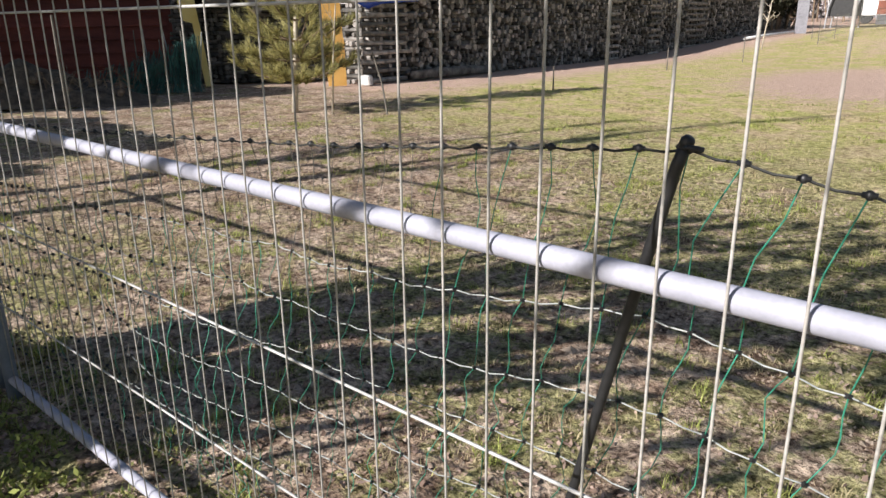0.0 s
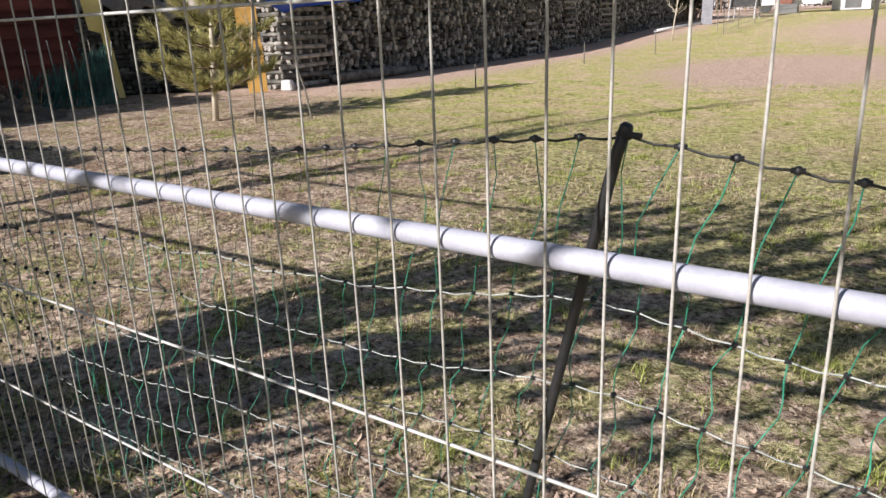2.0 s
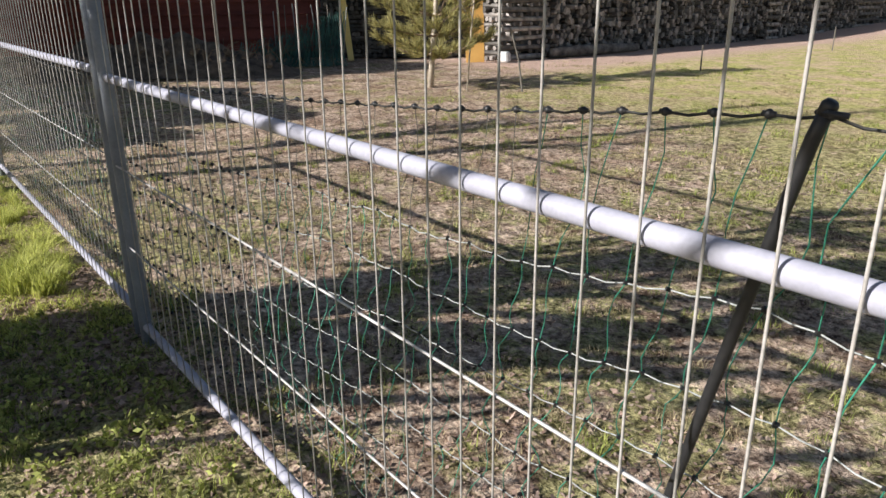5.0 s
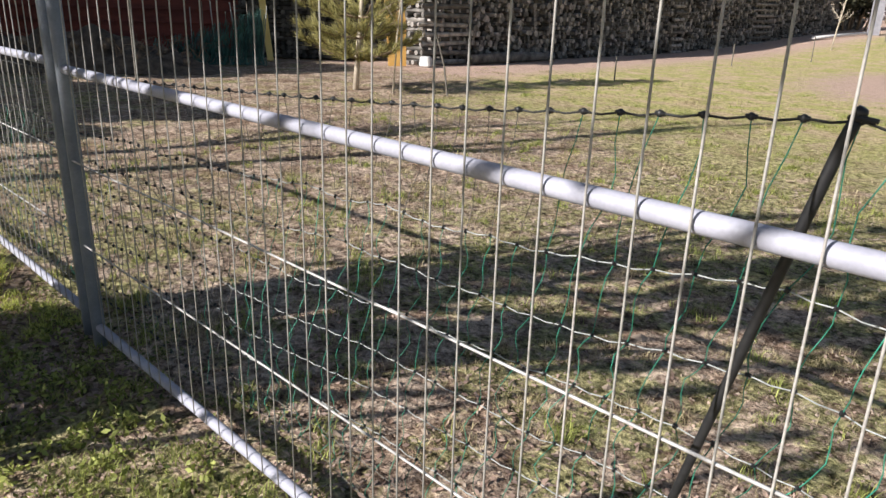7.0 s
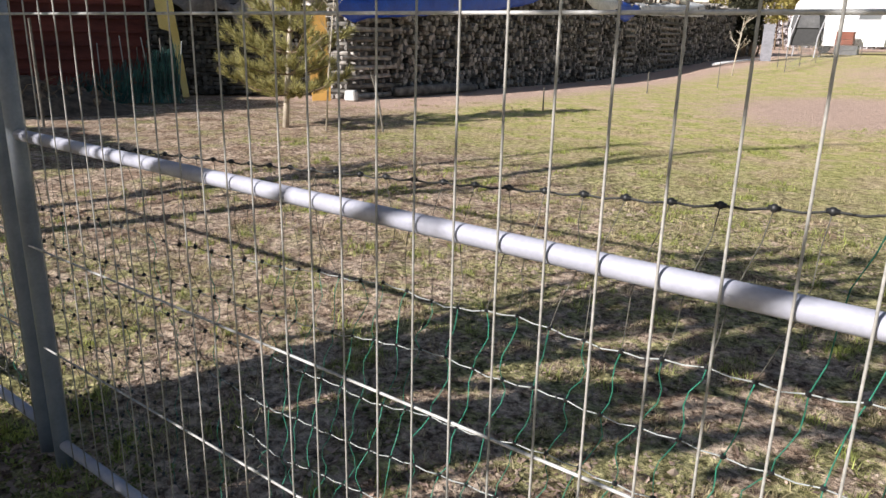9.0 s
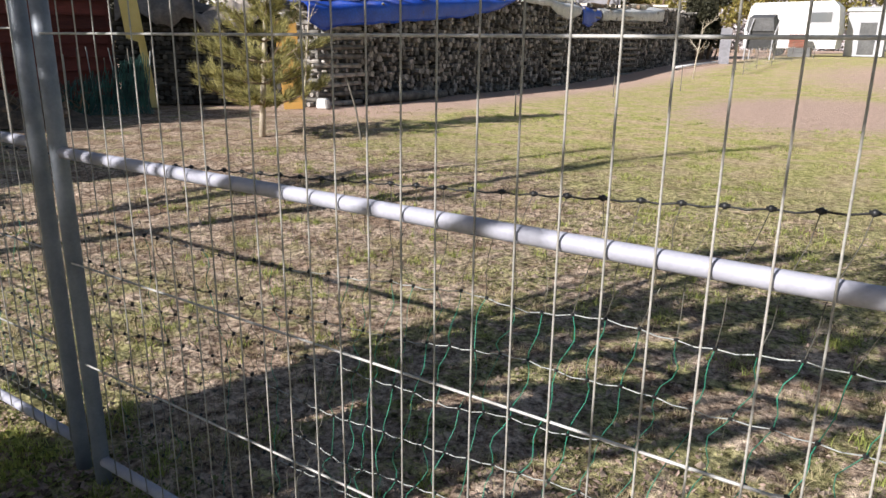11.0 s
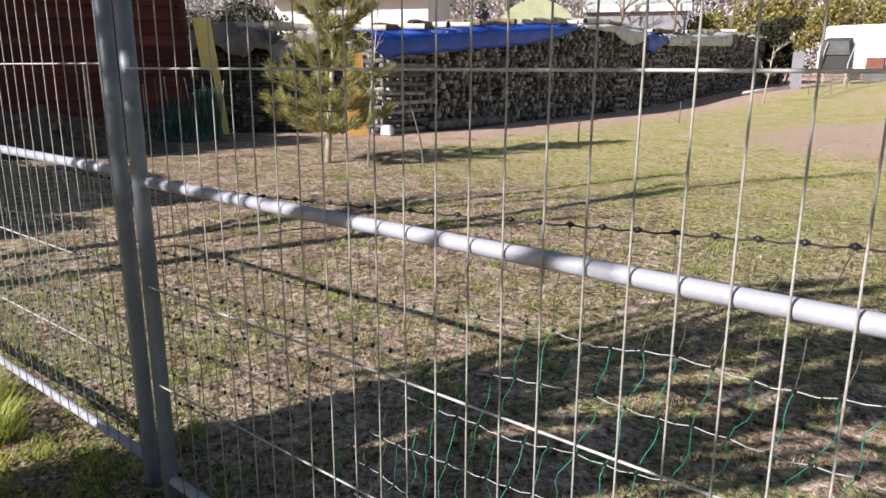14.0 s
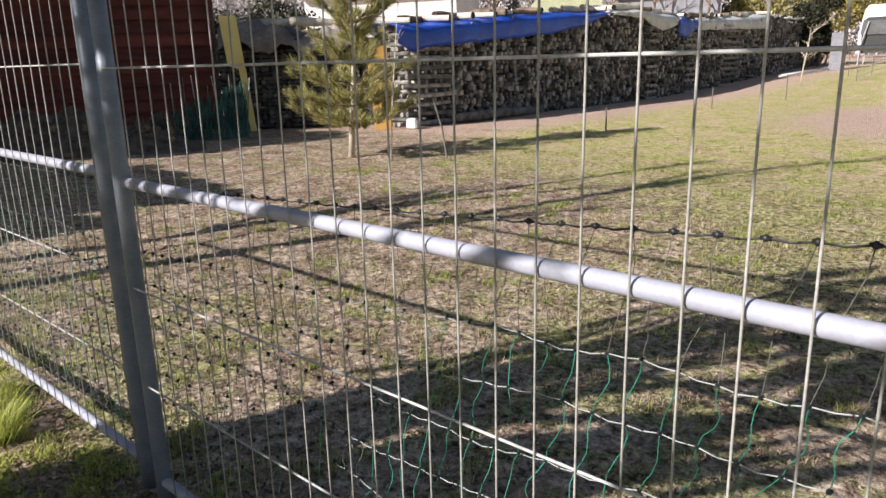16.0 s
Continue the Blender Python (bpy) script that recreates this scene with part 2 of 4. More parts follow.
_b.inputs["Base Color"].default_value = (0.16, 0.17, 0.18, 1)
_b.inputs["Roughness"].default_value = 0.06


# ---------------------------------------------------------------- mesh helpers
def smoothstep(a, b, v):
    u = min(1.0, max(0.0, (v - a) / (b - a)))
    return u * u * (3 - 2 * u)


def gz(x, y):
    """Height of the ground: flat near the fence, rising gently at the far end."""
    n = noise.noise((x * 0.9, y * 0.9, 0.0)) * 0.018 + noise.noise((x * 4.1, y * 4.1, 3.0)) * 0.012
    if -6 < x < 5 and -3 < y < 8:
        n += noise.noise((x * 9.5, y * 9.5, 1.0)) * 0.012 + noise.noise((x * 19, y * 19, 5.0)) * 0.006
    return 0.78 * smoothstep(20, 42, y) + n - 0.02


class Geo:
    """Vertices and faces gathered for one mesh."""

    def __init__(self):
        self.v, self.f = [], []

    def tube(self, pts, radii, sides=6, cap=True):
        start = len(self.v)
        pts = [Vector(p) for p in pts]
        if not isinstance(radii, (list, tuple)):
            radii = [radii] * len(pts)
        side = None
        for i, p in enumerate(pts):
            d = (pts[min(i + 1, len(pts) - 1)] - pts[max(i - 1, 0)]).normalized()
            if side is None:
                side = d.cross(Vector((0, 0, 1)) if abs(d.z) < 0.9 else Vector((1, 0, 0))).normalized()
            side = (side - d * side.dot(d)).normalized()
            up = d.cross(side)
            for k in range(sides):
                a = 2 * math.pi * k / sides
                self.v.append(tuple(p + (side * math.cos(a) + up * math.sin(a)) * radii[i]))
        for i in range(len(pts) - 1):
            for k in range(sides):
                a, b = start + i * sides + k, start + i * sides + (k + 1) % sides
                self.f.append((a, b, b + sides, a + sides))
        if cap:
            self.f.append(tuple(start + k for k in reversed(range(sides))))
            self.f.append(tuple(start + (len(pts) - 1) * sides + k for k in range(sides)))
        return self

    def box(self, m, sx, sy, sz, taper=1.0):
        s = len(self.v)
        for z in (-0.5, 0.5):
            t = taper if z > 0 else 1.0
            for x, y in ((-0.5, -0.5), (0.5, -0.5), (0.5, 0.5), (-0.5, 0.5)):
                self.v.append(tuple(m @ Vector((x * sx * t, y * sy * t, z * sz))))
        for q in ((3, 2, 1, 0), (4, 5, 6, 7), (0, 1, 5, 4), (1, 2, 6, 5), (2, 3, 7, 6), (3, 0, 4, 7)):
            self.f.append(tuple(s + i for i in q))
        return self

    def grid(self, rows):
        s, w = len(self.v), len(rows[0])
        for r in rows:
            self.v.extend(tuple(p) for p in r)
        for i in range(len(rows) - 1):
            for j in range(w - 1):
                a = s + i * w + j
                self.f.append((a, a + 1, a + w + 1, a + w))
        return self

    def ball(self, c, r, seg=8, rings=5):
        s = len(self.v)
        c = Vector(c)
        for i in range(1, rings):
            t = math.pi * i / rings
            for k in range(seg):
                a = 2 * math.pi * k / seg
                self.v.append(tuple(c + Vector((math.sin(t) * math.cos(a), math.sin(t) * math.sin(a), math.cos(t))) * r))
        top, low = len(self.v), len(self.v) + 1
        self.v += [tuple(c + Vector((0, 0, r))), tuple(c - Vector((0, 0, r)))]
        for i in range(rings - 2):
            for k in range(seg):
                a, b = s + i * seg + k, s + i * seg + (k + 1) % seg
                self.f.append((a, a + seg, b + seg, b))
        for k in range(seg):
            self.f.append((top, s + k, s + (k + 1) % seg))
            self.f.append((low, s + (rings - 2) * seg + (k + 1) % seg, s + (rings - 2) * seg + k))
        return self

    def mesh(self, name, material, smooth=False):
        me = bpy.data.meshes.new(name)
        me.from_pydata(self.v, [], self.f)
        me.materials.append(material)
        if smooth:
            me.shade_smooth()
        me.update()
        return me


def part(name, geo, material, parent, label="", smooth=False):
    data = geo if isinstance(geo, bpy.types.Mesh) else geo.mesh(name, material, smooth)
    ob = new(name, data)
    ob.parent = parent
    return tagged(ob, label)


def thing(name, label, category, at=(0, 0, 0), group="", kind=""):
    ob = new(name)
    ob.location = at
    ob.empty_display_size = 0.1
    return tagged(ob, label, category, group, kind)


def solid(name, geo, material, label, category, group="", kind="", smooth=False):
    return tagged(new(name, geo.mesh(name, material, smooth)), label, category, group, kind)


def soup(name, verts, faces_per, material):
    """A mesh of many loose triangles; verts is (n, 3), consecutive triples."""
    me = bpy.data.meshes.new(name)
    n = len(verts)
    me.vertices.add(n)
    me.vertices.foreach_set("co", verts.astype(np.float32).ravel())
    me.loops.add(n)
    me.loops.foreach_set("vertex_index", np.arange(n, dtype=np.int32))
    me.polygons.add(n // faces_per)
    me.polygons.foreach_set("loop_start", np.arange(0, n, faces_per, dtype=np.int32))
    me.materials.append(material)
    me.update(calc_edges=True)
    me.validate()
    return me


def blade_mesh(name, verts, material):
    """Bent blades of five vertices: a quad and a tip triangle each."""
    me = bpy.data.meshes.new(name)
    n = len(verts) // 5
    me.vertices.add(n * 5)
    me.vertices.foreach_set("co", verts.astype(np.float32).ravel())
    loops = (np.arange(n, dtype=np.int32)[:, None] * 5 + np.array([0, 1, 2, 4, 4, 2, 3], dtype=np.int32)).ravel()
    me.loops.add(n * 7)
    me.loops.foreach_set("vertex_index", loops)
    me.polygons.add(n * 2)
    me.polygons.foreach_set("loop_start", (np.arange(n, dtype=np.int32)[:, None] * 7 + np.array([0, 4], dtype=np.int32)).ravel())
    me.materials.append(material)
    me.update(calc_edges=True)
    me.validate()
    return me


rng = np.random.default_rng(7)
rnd = random.Random(11)

# ---------------------------------------------------------------- ground
def axis_steps(lo, hi, f0, f1, fine, growth=1.25):
    vals = list(np.arange(f0, f1 + 1e-6, fine))
    s, v = fine, f1
    while v < hi:
        s = min(s * growth, 25)
        v += s
        vals.append(v)
    s, v = fine, f0
    while v > lo:
        s = min(s * growth, 25)
        v -= s
        vals.insert(0, v)
    return vals


GX, GY = axis_steps(-250, 250, -5, 4.2, 0.036), axis_steps(-150, 350, -1.9, 6.0, 0.036)
ground = Geo().grid([[(x, y, gz(x, y)) for x in GX] for y in GY])
solid("ground", ground, M_GROUND, "patchy meadow of dry grass and bare trodden soil", "ground", kind="structure", smooth=True)

# ---------------------------------------------------------------- mobile fence panels
RAIL_Z, PITCH = 1.052, 0.0803


def fence_panel(x0, first, dz, dy, label):
    """A tubular mesh panel 3.6 m long from its post at x0, wires from `first` on."""
    p = thing("fence_panel", label, "fence panel", (x0, dy, dz), "mobile fence panels")
    length, n = 3.64, 43
    for x in (0.0, length):
        part("post", Geo().tube([(x, 0, -0.05 - dz), (x, 0, 0.1), (x, 0, 1.0), (x, 0, 2.08)], 0.0245, 20), M_ZINC, p, "galvanised upright tube, darkened for the shade on it", True)
    for z, r, w in ((0.065, 0.017, "bottom_rail"), (RAIL_Z, 0.0163, "middle_rail"), (2.04, 0.0185, "top_rail")):
        part(w, Geo().tube([(0.02 + (length - 0.04) * i / 12, 0, z) for i in range(13)], r, 20), M_RAIL, p, "pale galvanised tube", True)
    wr = Geo().tube([(0, 0, 0.065), (0, 0, 0.6), (0, 0, 1.06), (0, 0.002, 1.375), (0, 0.003, 1.705), (0, 0.004, 2.04)], 0.0020, 6).mesh("wire", M_WIRE, True)
    for i in range(n):
        w = part("wire", wr, M_WIRE, p)
        w.location = (first + PITCH * i, -0.0205, 0)
        w.rotation_euler = (0, rnd.uniform(-0.0016, 0.0016), 0)
    for z in (0.408, 0.731, 1.374, 1.70):
        yw = -0.0155
        part("cross_wire", Geo().tube([(0.015, yw, z), (length / 2, yw, z), (length - 0.015, yw, z)], 0.0029, 8), M_CROSS, p, "", True)
    return p


fence_panel(-0.014, 0.1054 + 0.014, 0.0, 0.0, "galvanised tubular fence panel with fine vertical wires")
fence_panel(-0.155 - 3.64, 3.64 - 0.1 - 41 * PITCH, 0.014, 0.012, "galvanised tubular fence panel beside sunny lawn")

# ---------------------------------------------------------------- poultry netting behind the fence
NET_Y = 0.085
STRANDS = (1.195, 0.945, 0.815, 0.68, 0.545, 0.42, 0.30, 0.18, 0.07)


def net_sag(x):
    return float(np.interp(x, (-3.8, -1.5, 0, 0.4, 0.9, 1.4, 1.9, 2.3, 2.52, 2.75, 3.5), (-0.12, -0.2, -0.175, -0.15, -0.125, -0.095, -0.06, -0.02, 0.0, -0.032, -0.10)))


def net_point(x, k):
    z = STRANDS[k]
    s = net_sag(x) * (1.0 if k == 0 else 0.85 * (z / 0.95))
    wob = 0.0 if k == 0 else 0.012 * noise.noise((x * 6.3, k * 5.1, 2.0)) + 0.02 * noise.noise((x * 1.7, k * 3.3, 9.0))
    x -= 0.026 + 0.23 * smoothstep(0.4, 1.7, x) * (STRANDS[0] - z)   # the net leans with its pole
    y = NET_Y + (0.0 if k == 0 else 0.05 * noise.noise((x * 1.3, z * 2.0, 4.0)) + 0.03)
    return Vector((x, y, max(0.012, z + s + wob)))


net = thing("poultry_netting", "green and white electric poultry netting with black knots", "netting", (0, 0, 0))
XS = [-3.7 + 0.0655 * i for i in range(110)]
for k in range(len(STRANDS)):
    pts = []
    for a, b in zip(XS, XS[1:]):
        pts += [net_point(a, k), net_point((a + b) / 2, k) - Vector((0, 0, 0.004))]
    pts.append(net_point(XS[-1], k))
    if k == 0:
        part("top_line", Geo().tube(pts, 0.0019, 5), M_LINE, net, "black twisted top cord")
    else:
        # left of the cut the white strand is coloured dark for the light there
        cut = 2 * 66 + (k * 5) % 9
        part("strand", Geo().tube(pts[:cut + 1], 0.0013, 4), M_DULL, net, "thin conductor cord, darkened against the sunlit ground")
        part("strand", Geo().tube(pts[cut:], 0.00125, 5), M_WHITE if k < 7 else M_DULL, net, "thin white conductor cord")
knob = Geo().ball((0, 0, 0), 0.0058, 8, 6)
knob.tube([(-0.0075, 0, 0), (0.0075, 0, 0)], 0.0036, 6)
knob_mesh = knob.mesh("knob", M_BLACK, True)
for x in XS:
    kb = part("knob", knob_mesh, M_BLACK, net)
    kb.location = net_point(x, 0)
small = Geo()
for i, x in enumerate(XS):
    for k in range(1, len(STRANDS)):
        p = net_point(x, k)
        e = 1.3 if x < 1.0 else 1.0
        small.box(pose(*p, rnd.uniform(0, 90), 20, 45), 0.0065 * e, 0.006 * e, 0.007 * e)
part("knot", small, M_BLACK, net, "small black plastic knots")["kind"] = "stuff"
for i, x in enumerate(XS):
    pts = []
    for k in range(len(STRANDS) - 1):
        a, b = net_point(x, k), net_point(x, k + 1)
        amp = 0.04 if k else 0.05
        for s in range(5):
            u = s / 5
            w = math.sin(math.pi * u) * amp
            q = a.lerp(b, u)
            pts.append(q + Vector((w * noise.noise((i * 3.7, k * 2.1, u * 1.2)), w * noise.noise((i * 1.9, k * 4.7, 7 + u)), 0)))
    pts.append(net_point(x, len(STRANDS) - 1))
    # cords on the sunlit left mostly take the darkened colour
    low_mat = M_GREEN if x > 1.0 or i % 4 == 0 else M_CORD if x < -0.15 else M_DULL
    if x < 2.1:
        part("mesh_cord", Geo().tube(pts[:6], 0.0008, 4), M_DULL, net)
        pts = pts[5:]
    part("mesh_cord", Geo().tube(pts, 0.00095 if x > 1.0 else 0.0010, 4), low_mat, net)

pole = thing("net_pole", "slanting black plastic pole holding up the netting", "pole", (2.214, 0.12, 0))
part("shaft", Geo().tube([(0, 0, -0.03), (0.06, -0.012, 0.3), (0.21, -0.032, 0.93), (0.268, -0.036, 1.17), (0.279, -0.036, 1.203)], [0.0065, 0.0072, 0.0080, 0.0082, 0.0082], 12), M_BLACK, pole, "", True)
part("cap", Geo().tube([(0.276, -0.036, 1.195), (0.280, -0.036, 1.206), (0.282, -0.036, 1.210)], [0.0090, 0.0090, 0.006], 12), M_BLACK, pole, "", True)
part("clip", Geo().tube([(0.268, -0.036, 1.197), (0.285, -0.046, 1.199), (0.30, -0.036, 1.196)], 0.0035, 6), M_BLACK, pole)


# ---------------------------------------------------------------- woodpiles
def pile_top(y):
    return float(np.interp(y, (10, 11.7, 14, 18, 20, 24, 29, 33, 35, 39.5), (2.02, 2.12, 2.3, 2.5, 2.62, 2.45, 2.6, 2.9, 2.8, 2.9)))


def log_shape(r, length, seed, sides=6):
    """A split log along x with an irregular section, from x = 0 back to -length."""
    q = random.Random(seed)
    ring = [(math.cos(2 * math.pi * (k + q.uniform(-0.25, 0.25)) / sides) * r * q.uniform(0.75, 1.15), math.sin(2 * math.pi * (k + q.uniform(-0.25, 0.25)) / sides) * r * q.uniform(0.75, 1.15)) for k in range(sides)]
    v = [(0, a, b) for a, b in ring] + [(-length, a, b) for a, b in ring]
    f = [tuple(range(sides))] + [(k, k + sides, (k + 1) % sides + sides, (k + 1) % sides) for k in range(sides)]
    return v, f


FRONT = -8.9
LOGS = [log_shape(0.068, 0.42, 100 + i, 5 + i % 3) for i in range(10)]
woodpile = thing("woodpile", "long stacked pile of split grey firewood logs", "woodpile", (FRONT, 10, 0))
# dark filling that stands for the shade behind the log ends
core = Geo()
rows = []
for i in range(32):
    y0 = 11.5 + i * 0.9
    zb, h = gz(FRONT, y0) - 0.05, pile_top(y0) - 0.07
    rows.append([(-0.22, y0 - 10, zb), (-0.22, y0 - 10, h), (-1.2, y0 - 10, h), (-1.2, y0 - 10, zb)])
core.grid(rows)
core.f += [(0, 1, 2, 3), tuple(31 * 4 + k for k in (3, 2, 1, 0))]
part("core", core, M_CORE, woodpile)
log_meshes = []
for v, f in LOGS:
    me = bpy.data.meshes.new("log")
    me.from_pydata(v, [], f)
    me.materials.append(M_LOG_OB)
    log_meshes.append(me)
rest = Geo()
count = 0
y = 11.62
while y < 39.4:
    zb, h = gz(FRONT, y) + 0.03, pile_top(y)
    z, row = zb, 0
    while z < h - 0.02:
        yy = y + (0.063 if row % 2 else 0) + rnd.uniform(-0.018, 0.018)
        xx, zz, k = rnd.choice((-0.19, -0.12, -0.05, 0.0, 0.03, 0.07)) + rnd.uniform(-0.03, 0.03), z + rnd.uniform(-0.012, 0.012), rnd.randrange(10)
        s, turn = rnd.choice((0.55, 0.75, 0.9, 1.05, 1.25)), rnd.uniform(0, 360)
        if y < 13.4 and count < 290:
            lg = part("log", log_meshes[k], M_LOG_OB, woodpile)
            lg.matrix_basis = pose(xx, yy - 10, zz, turn, rnd.uniform(-4, 4), rnd.uniform(-6, 6)) @ Matrix.Diagonal((1, s, s, 1))
            count += 1
        else:
            m = pose(xx, yy - 10, zz, turn, 0, rnd.uniform(-6, 6)) @ Matrix.Diagonal((1, s, s, 1))
            b = len(rest.v)
            rest.v += [tuple(m @ Vector(p)) for p in LOGS[k][0]]
            rest.f += [tuple(b + i for i in q) for q in LOGS[k][1]]
        z += 0.106
        row += 1
    y += 0.126
part("stacked_log", rest, M_LOG, woodpile)["kind"] = "stuff"
# the cross-stacked ends that hold the pile
def crib(parent, y0, y1, depth, h, base, front_only=False):
    z, layer = base + 0.05, 0
    while z < h:
        if layer % 2 == 0:
            for j in range(1 if front_only else 5):
                g = Geo().tube([(0, -(y1 - y0) / 2, 0), (0, 0, rnd.uniform(-0.01, 0.01)), (0, (y1 - y0) / 2, 0)], [rnd.uniform(0.045, 0.06) for _ in range(3)], 6)
                o = part("log", g, M_LOG_OB, parent)
                o.matrix_basis = pose((0.06 if front_only else -0.05) - depth * j / 4.6 + rnd.uniform(-0.04, 0.04), (y0 + y1) / 2 - 10 + rnd.uniform(-0.07, 0.07), z, rnd.uniform(-1.5, 1.5), rnd.uniform(0, 90), rnd.uniform(-4, 4))
        elif not front_only:
            for j in range(6):
                g = Geo().tube([(-depth / 2, 0, 0), (0, 0, rnd.uniform(-0.01, 0.01)), (depth / 2, 0, 0)], [rnd.uniform(0.04, 0.058) for _ in range(3)], 6)
                o = part("log", g, M_LOG_OB, parent)
                o.matrix_basis = pose(-depth / 2 + rnd.uniform(-0.06, 0.06), y0 - 10 + 0.08 + (y1 - y0 - 0.16) * j / 5 + rnd.uniform(-0.03, 0.03), z, rnd.uniform(0, 90), rnd.uniform(-1.5, 1.5), rnd.uniform(-4, 4))
        z += 0.098
        layer += 1


crib(woodpile, 10.05, 11.5, 1.0, 2.02, 0.0)
for a, b in ((20.6, 21.3), (23.4, 24.2), (26.4, 28.2)):
    crib(woodpile, a, b, 0.1, pile_top(a) - 0.1, gz(FRONT, a), True)
o = solid("fallen_log", Geo().tube([(-8.72, 11.4, 0.10), (-8.66, 12.3, 0.12), (-8.68, 13.4, 0.11), (-8.62, 14.3, 0.09)], [0.10, 0.12, 0.115, 0.09], 10), M_LOG_OB, "long grey log lying along the woodpile's foot", "log", smooth=True)
block = Geo().box(pose(0, 0, 0.10), 0.26, 0.2, 0.22, 0.88)
bob = solid("concrete_block", block, M_GREYTARP, "pale weathered block at the woodpile's corner", "block")
bob.matrix_basis = pose(-8.66, 9.93, 0, 0, 0, 20)
bob.modifiers.new("edge", "BEVEL").width = 0.03


def tarp_sheet(name, y0, y1, drop, top_lift, material, label, seed, x_back=-1.0):
    """A sheet over the pile's top whose front edge hangs to drop(y)."""
    rows = []
    ny = int((y1 - y0) / 0.12)
    for i in range(ny + 1):
        yy = y0 + (y1 - y0) * i / ny
        t = pile_top(yy) + top_lift + 0.05 * noise.noise((yy * 0.9, seed, 0))
        d = drop(yy) + 0.03 * noise.noise((yy * 2.2, seed, 5))
        line = []
        for j in range(7):
            u = j / 6
            line.append((FRONT + x_back + (-x_back - 0.02) * u, yy, t + 0.09 * math.sin(math.pi * u) + 0.05 * noise.noise((yy * 1.5, u * 3, seed))))
        for j in range(1, 8):
            u = j / 7
            fold = 0.045 * noise.noise((yy * 2.6, u * 0.8, seed + 2)) * u + 0.02 * noise.noise((yy * 7, u * 2, seed))
            line.append((FRONT + 0.075 + 0.03 * math.sin(u * 3) + fold, yy + 0.03 * noise.noise((yy, u, 3)), t + (d - t) * u))
        rows.append(line)
    ob = solid(name, Geo().grid(rows), material, label, "tarpaulin", smooth=True)
    sol = ob.modifiers.new("sheet", "SOLIDIFY")
    sol.thickness = 0.006
    part("hem", Geo().tube([Vector(r[-1]) for r in rows], 0.012, 5), material, ob)
    for r in rows[3::16]:
        a, b = Vector(r[-1]), Vector(r[-1]) + Vector((0.03, 0.05, -0.22))
        part("tie_cord", Geo().tube([a, a.lerp(b, 0.5) + Vector((0.02, 0, 0)), b], 0.007, 4), M_WHITE, ob)
    return ob


tarp_sheet("blue_tarpaulin", 9.75, 18.3, lambda y: float(np.interp(y, (9.7, 10.2, 10.6, 12.3, 15.6, 17.2, 18.3), (1.75, 1.55, 1.66, 1.76, 2.0, 2.25, 2.6))), 0.04, M_BLUE, "creased blue tarpaulin over the woodpile", 1.0)
tarp_sheet("pale_tarpaulin", 18.4, 22.6, lambda y: float(np.interp(y, (18, 20.3, 20.8, 21.6, 22.6), (2.52, 2.47, 2.25, 2.1, 2.3))), 0.05, M_GREYTARP, "pale plastic sheet over the woodpile", 4.0)
tarp_sheet("blue_tarpaulin", 22.7, 24.3, lambda y: float(np.interp(y, (22.7, 23.2, 24.3), (2.0, 1.9, 2.2))), 0.04, M_BLUE, "short faded blue tarpaulin on the woodpile", 6.0)
tarp_sheet("pale_tarpaulin", 24.4, 31.0, lambda y: 2.15 + 0.02 * (y - 24), 0.05, M_GREYTARP, "grey plastic sheet hanging over the woodpile", 8.0)
for i in range(46):
    yy = 9.9 + i * 0.47 + rnd.uniform(-0.2, 0.2)
    r, ln = rnd.uniform(0.05, 0.10), rnd.uniform(0.6, 1.2)
    g = Geo().tube([(-ln / 2, 0, 0), (-ln * 0.2, 0, 0.01), (ln * 0.2, 0.01, 0), (ln / 2, 0, 0)], [r, r * 1.05, r * 0.98, r * 0.92], 9)
    dark = rnd.random() < 0.3
    lg = solid("weight_log", g, M_BARK if dark else M_PALE, ("dark-barked" if dark else "pale") + " log weighing down the woodpile's cover", "log", "logs on the woodpile's cover")
    for e in (-1, 1):
        part("cut_end", Geo().tube([(e * (ln / 2 - 0.02), 0, 0), (e * (ln / 2 + 0.008), 0, 0)], r * 0.96, 9), M_CORE, lg, "darkened cut end")
    along = rnd.random() < 0.6
    lg.matrix_basis = pose(FRONT - 0.42 + rnd.uniform(-0.1, 0.2), yy, pile_top(yy) + 0.10 + r, 0, 0, rnd.uniform(70, 110) if along else rnd.uniform(-35, 35))

# second pile beside the shed
second = thing("woodpile", "dark firewood pile under a crumpled felt cover", "woodpile", (-11.95, 7.95, 0))
second.rotation_euler = (0, 0, radians(52))
# same near-black filling, for the dark gap under the felt
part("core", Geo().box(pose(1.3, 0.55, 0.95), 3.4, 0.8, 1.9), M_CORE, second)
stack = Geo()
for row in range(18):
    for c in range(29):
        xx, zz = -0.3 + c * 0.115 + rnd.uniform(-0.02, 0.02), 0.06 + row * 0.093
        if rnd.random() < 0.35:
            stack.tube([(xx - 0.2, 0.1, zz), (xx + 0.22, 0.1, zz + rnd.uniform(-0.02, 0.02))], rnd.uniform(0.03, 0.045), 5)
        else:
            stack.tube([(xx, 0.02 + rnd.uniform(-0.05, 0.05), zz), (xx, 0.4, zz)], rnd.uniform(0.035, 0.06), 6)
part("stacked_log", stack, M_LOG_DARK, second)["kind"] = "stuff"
rows = []
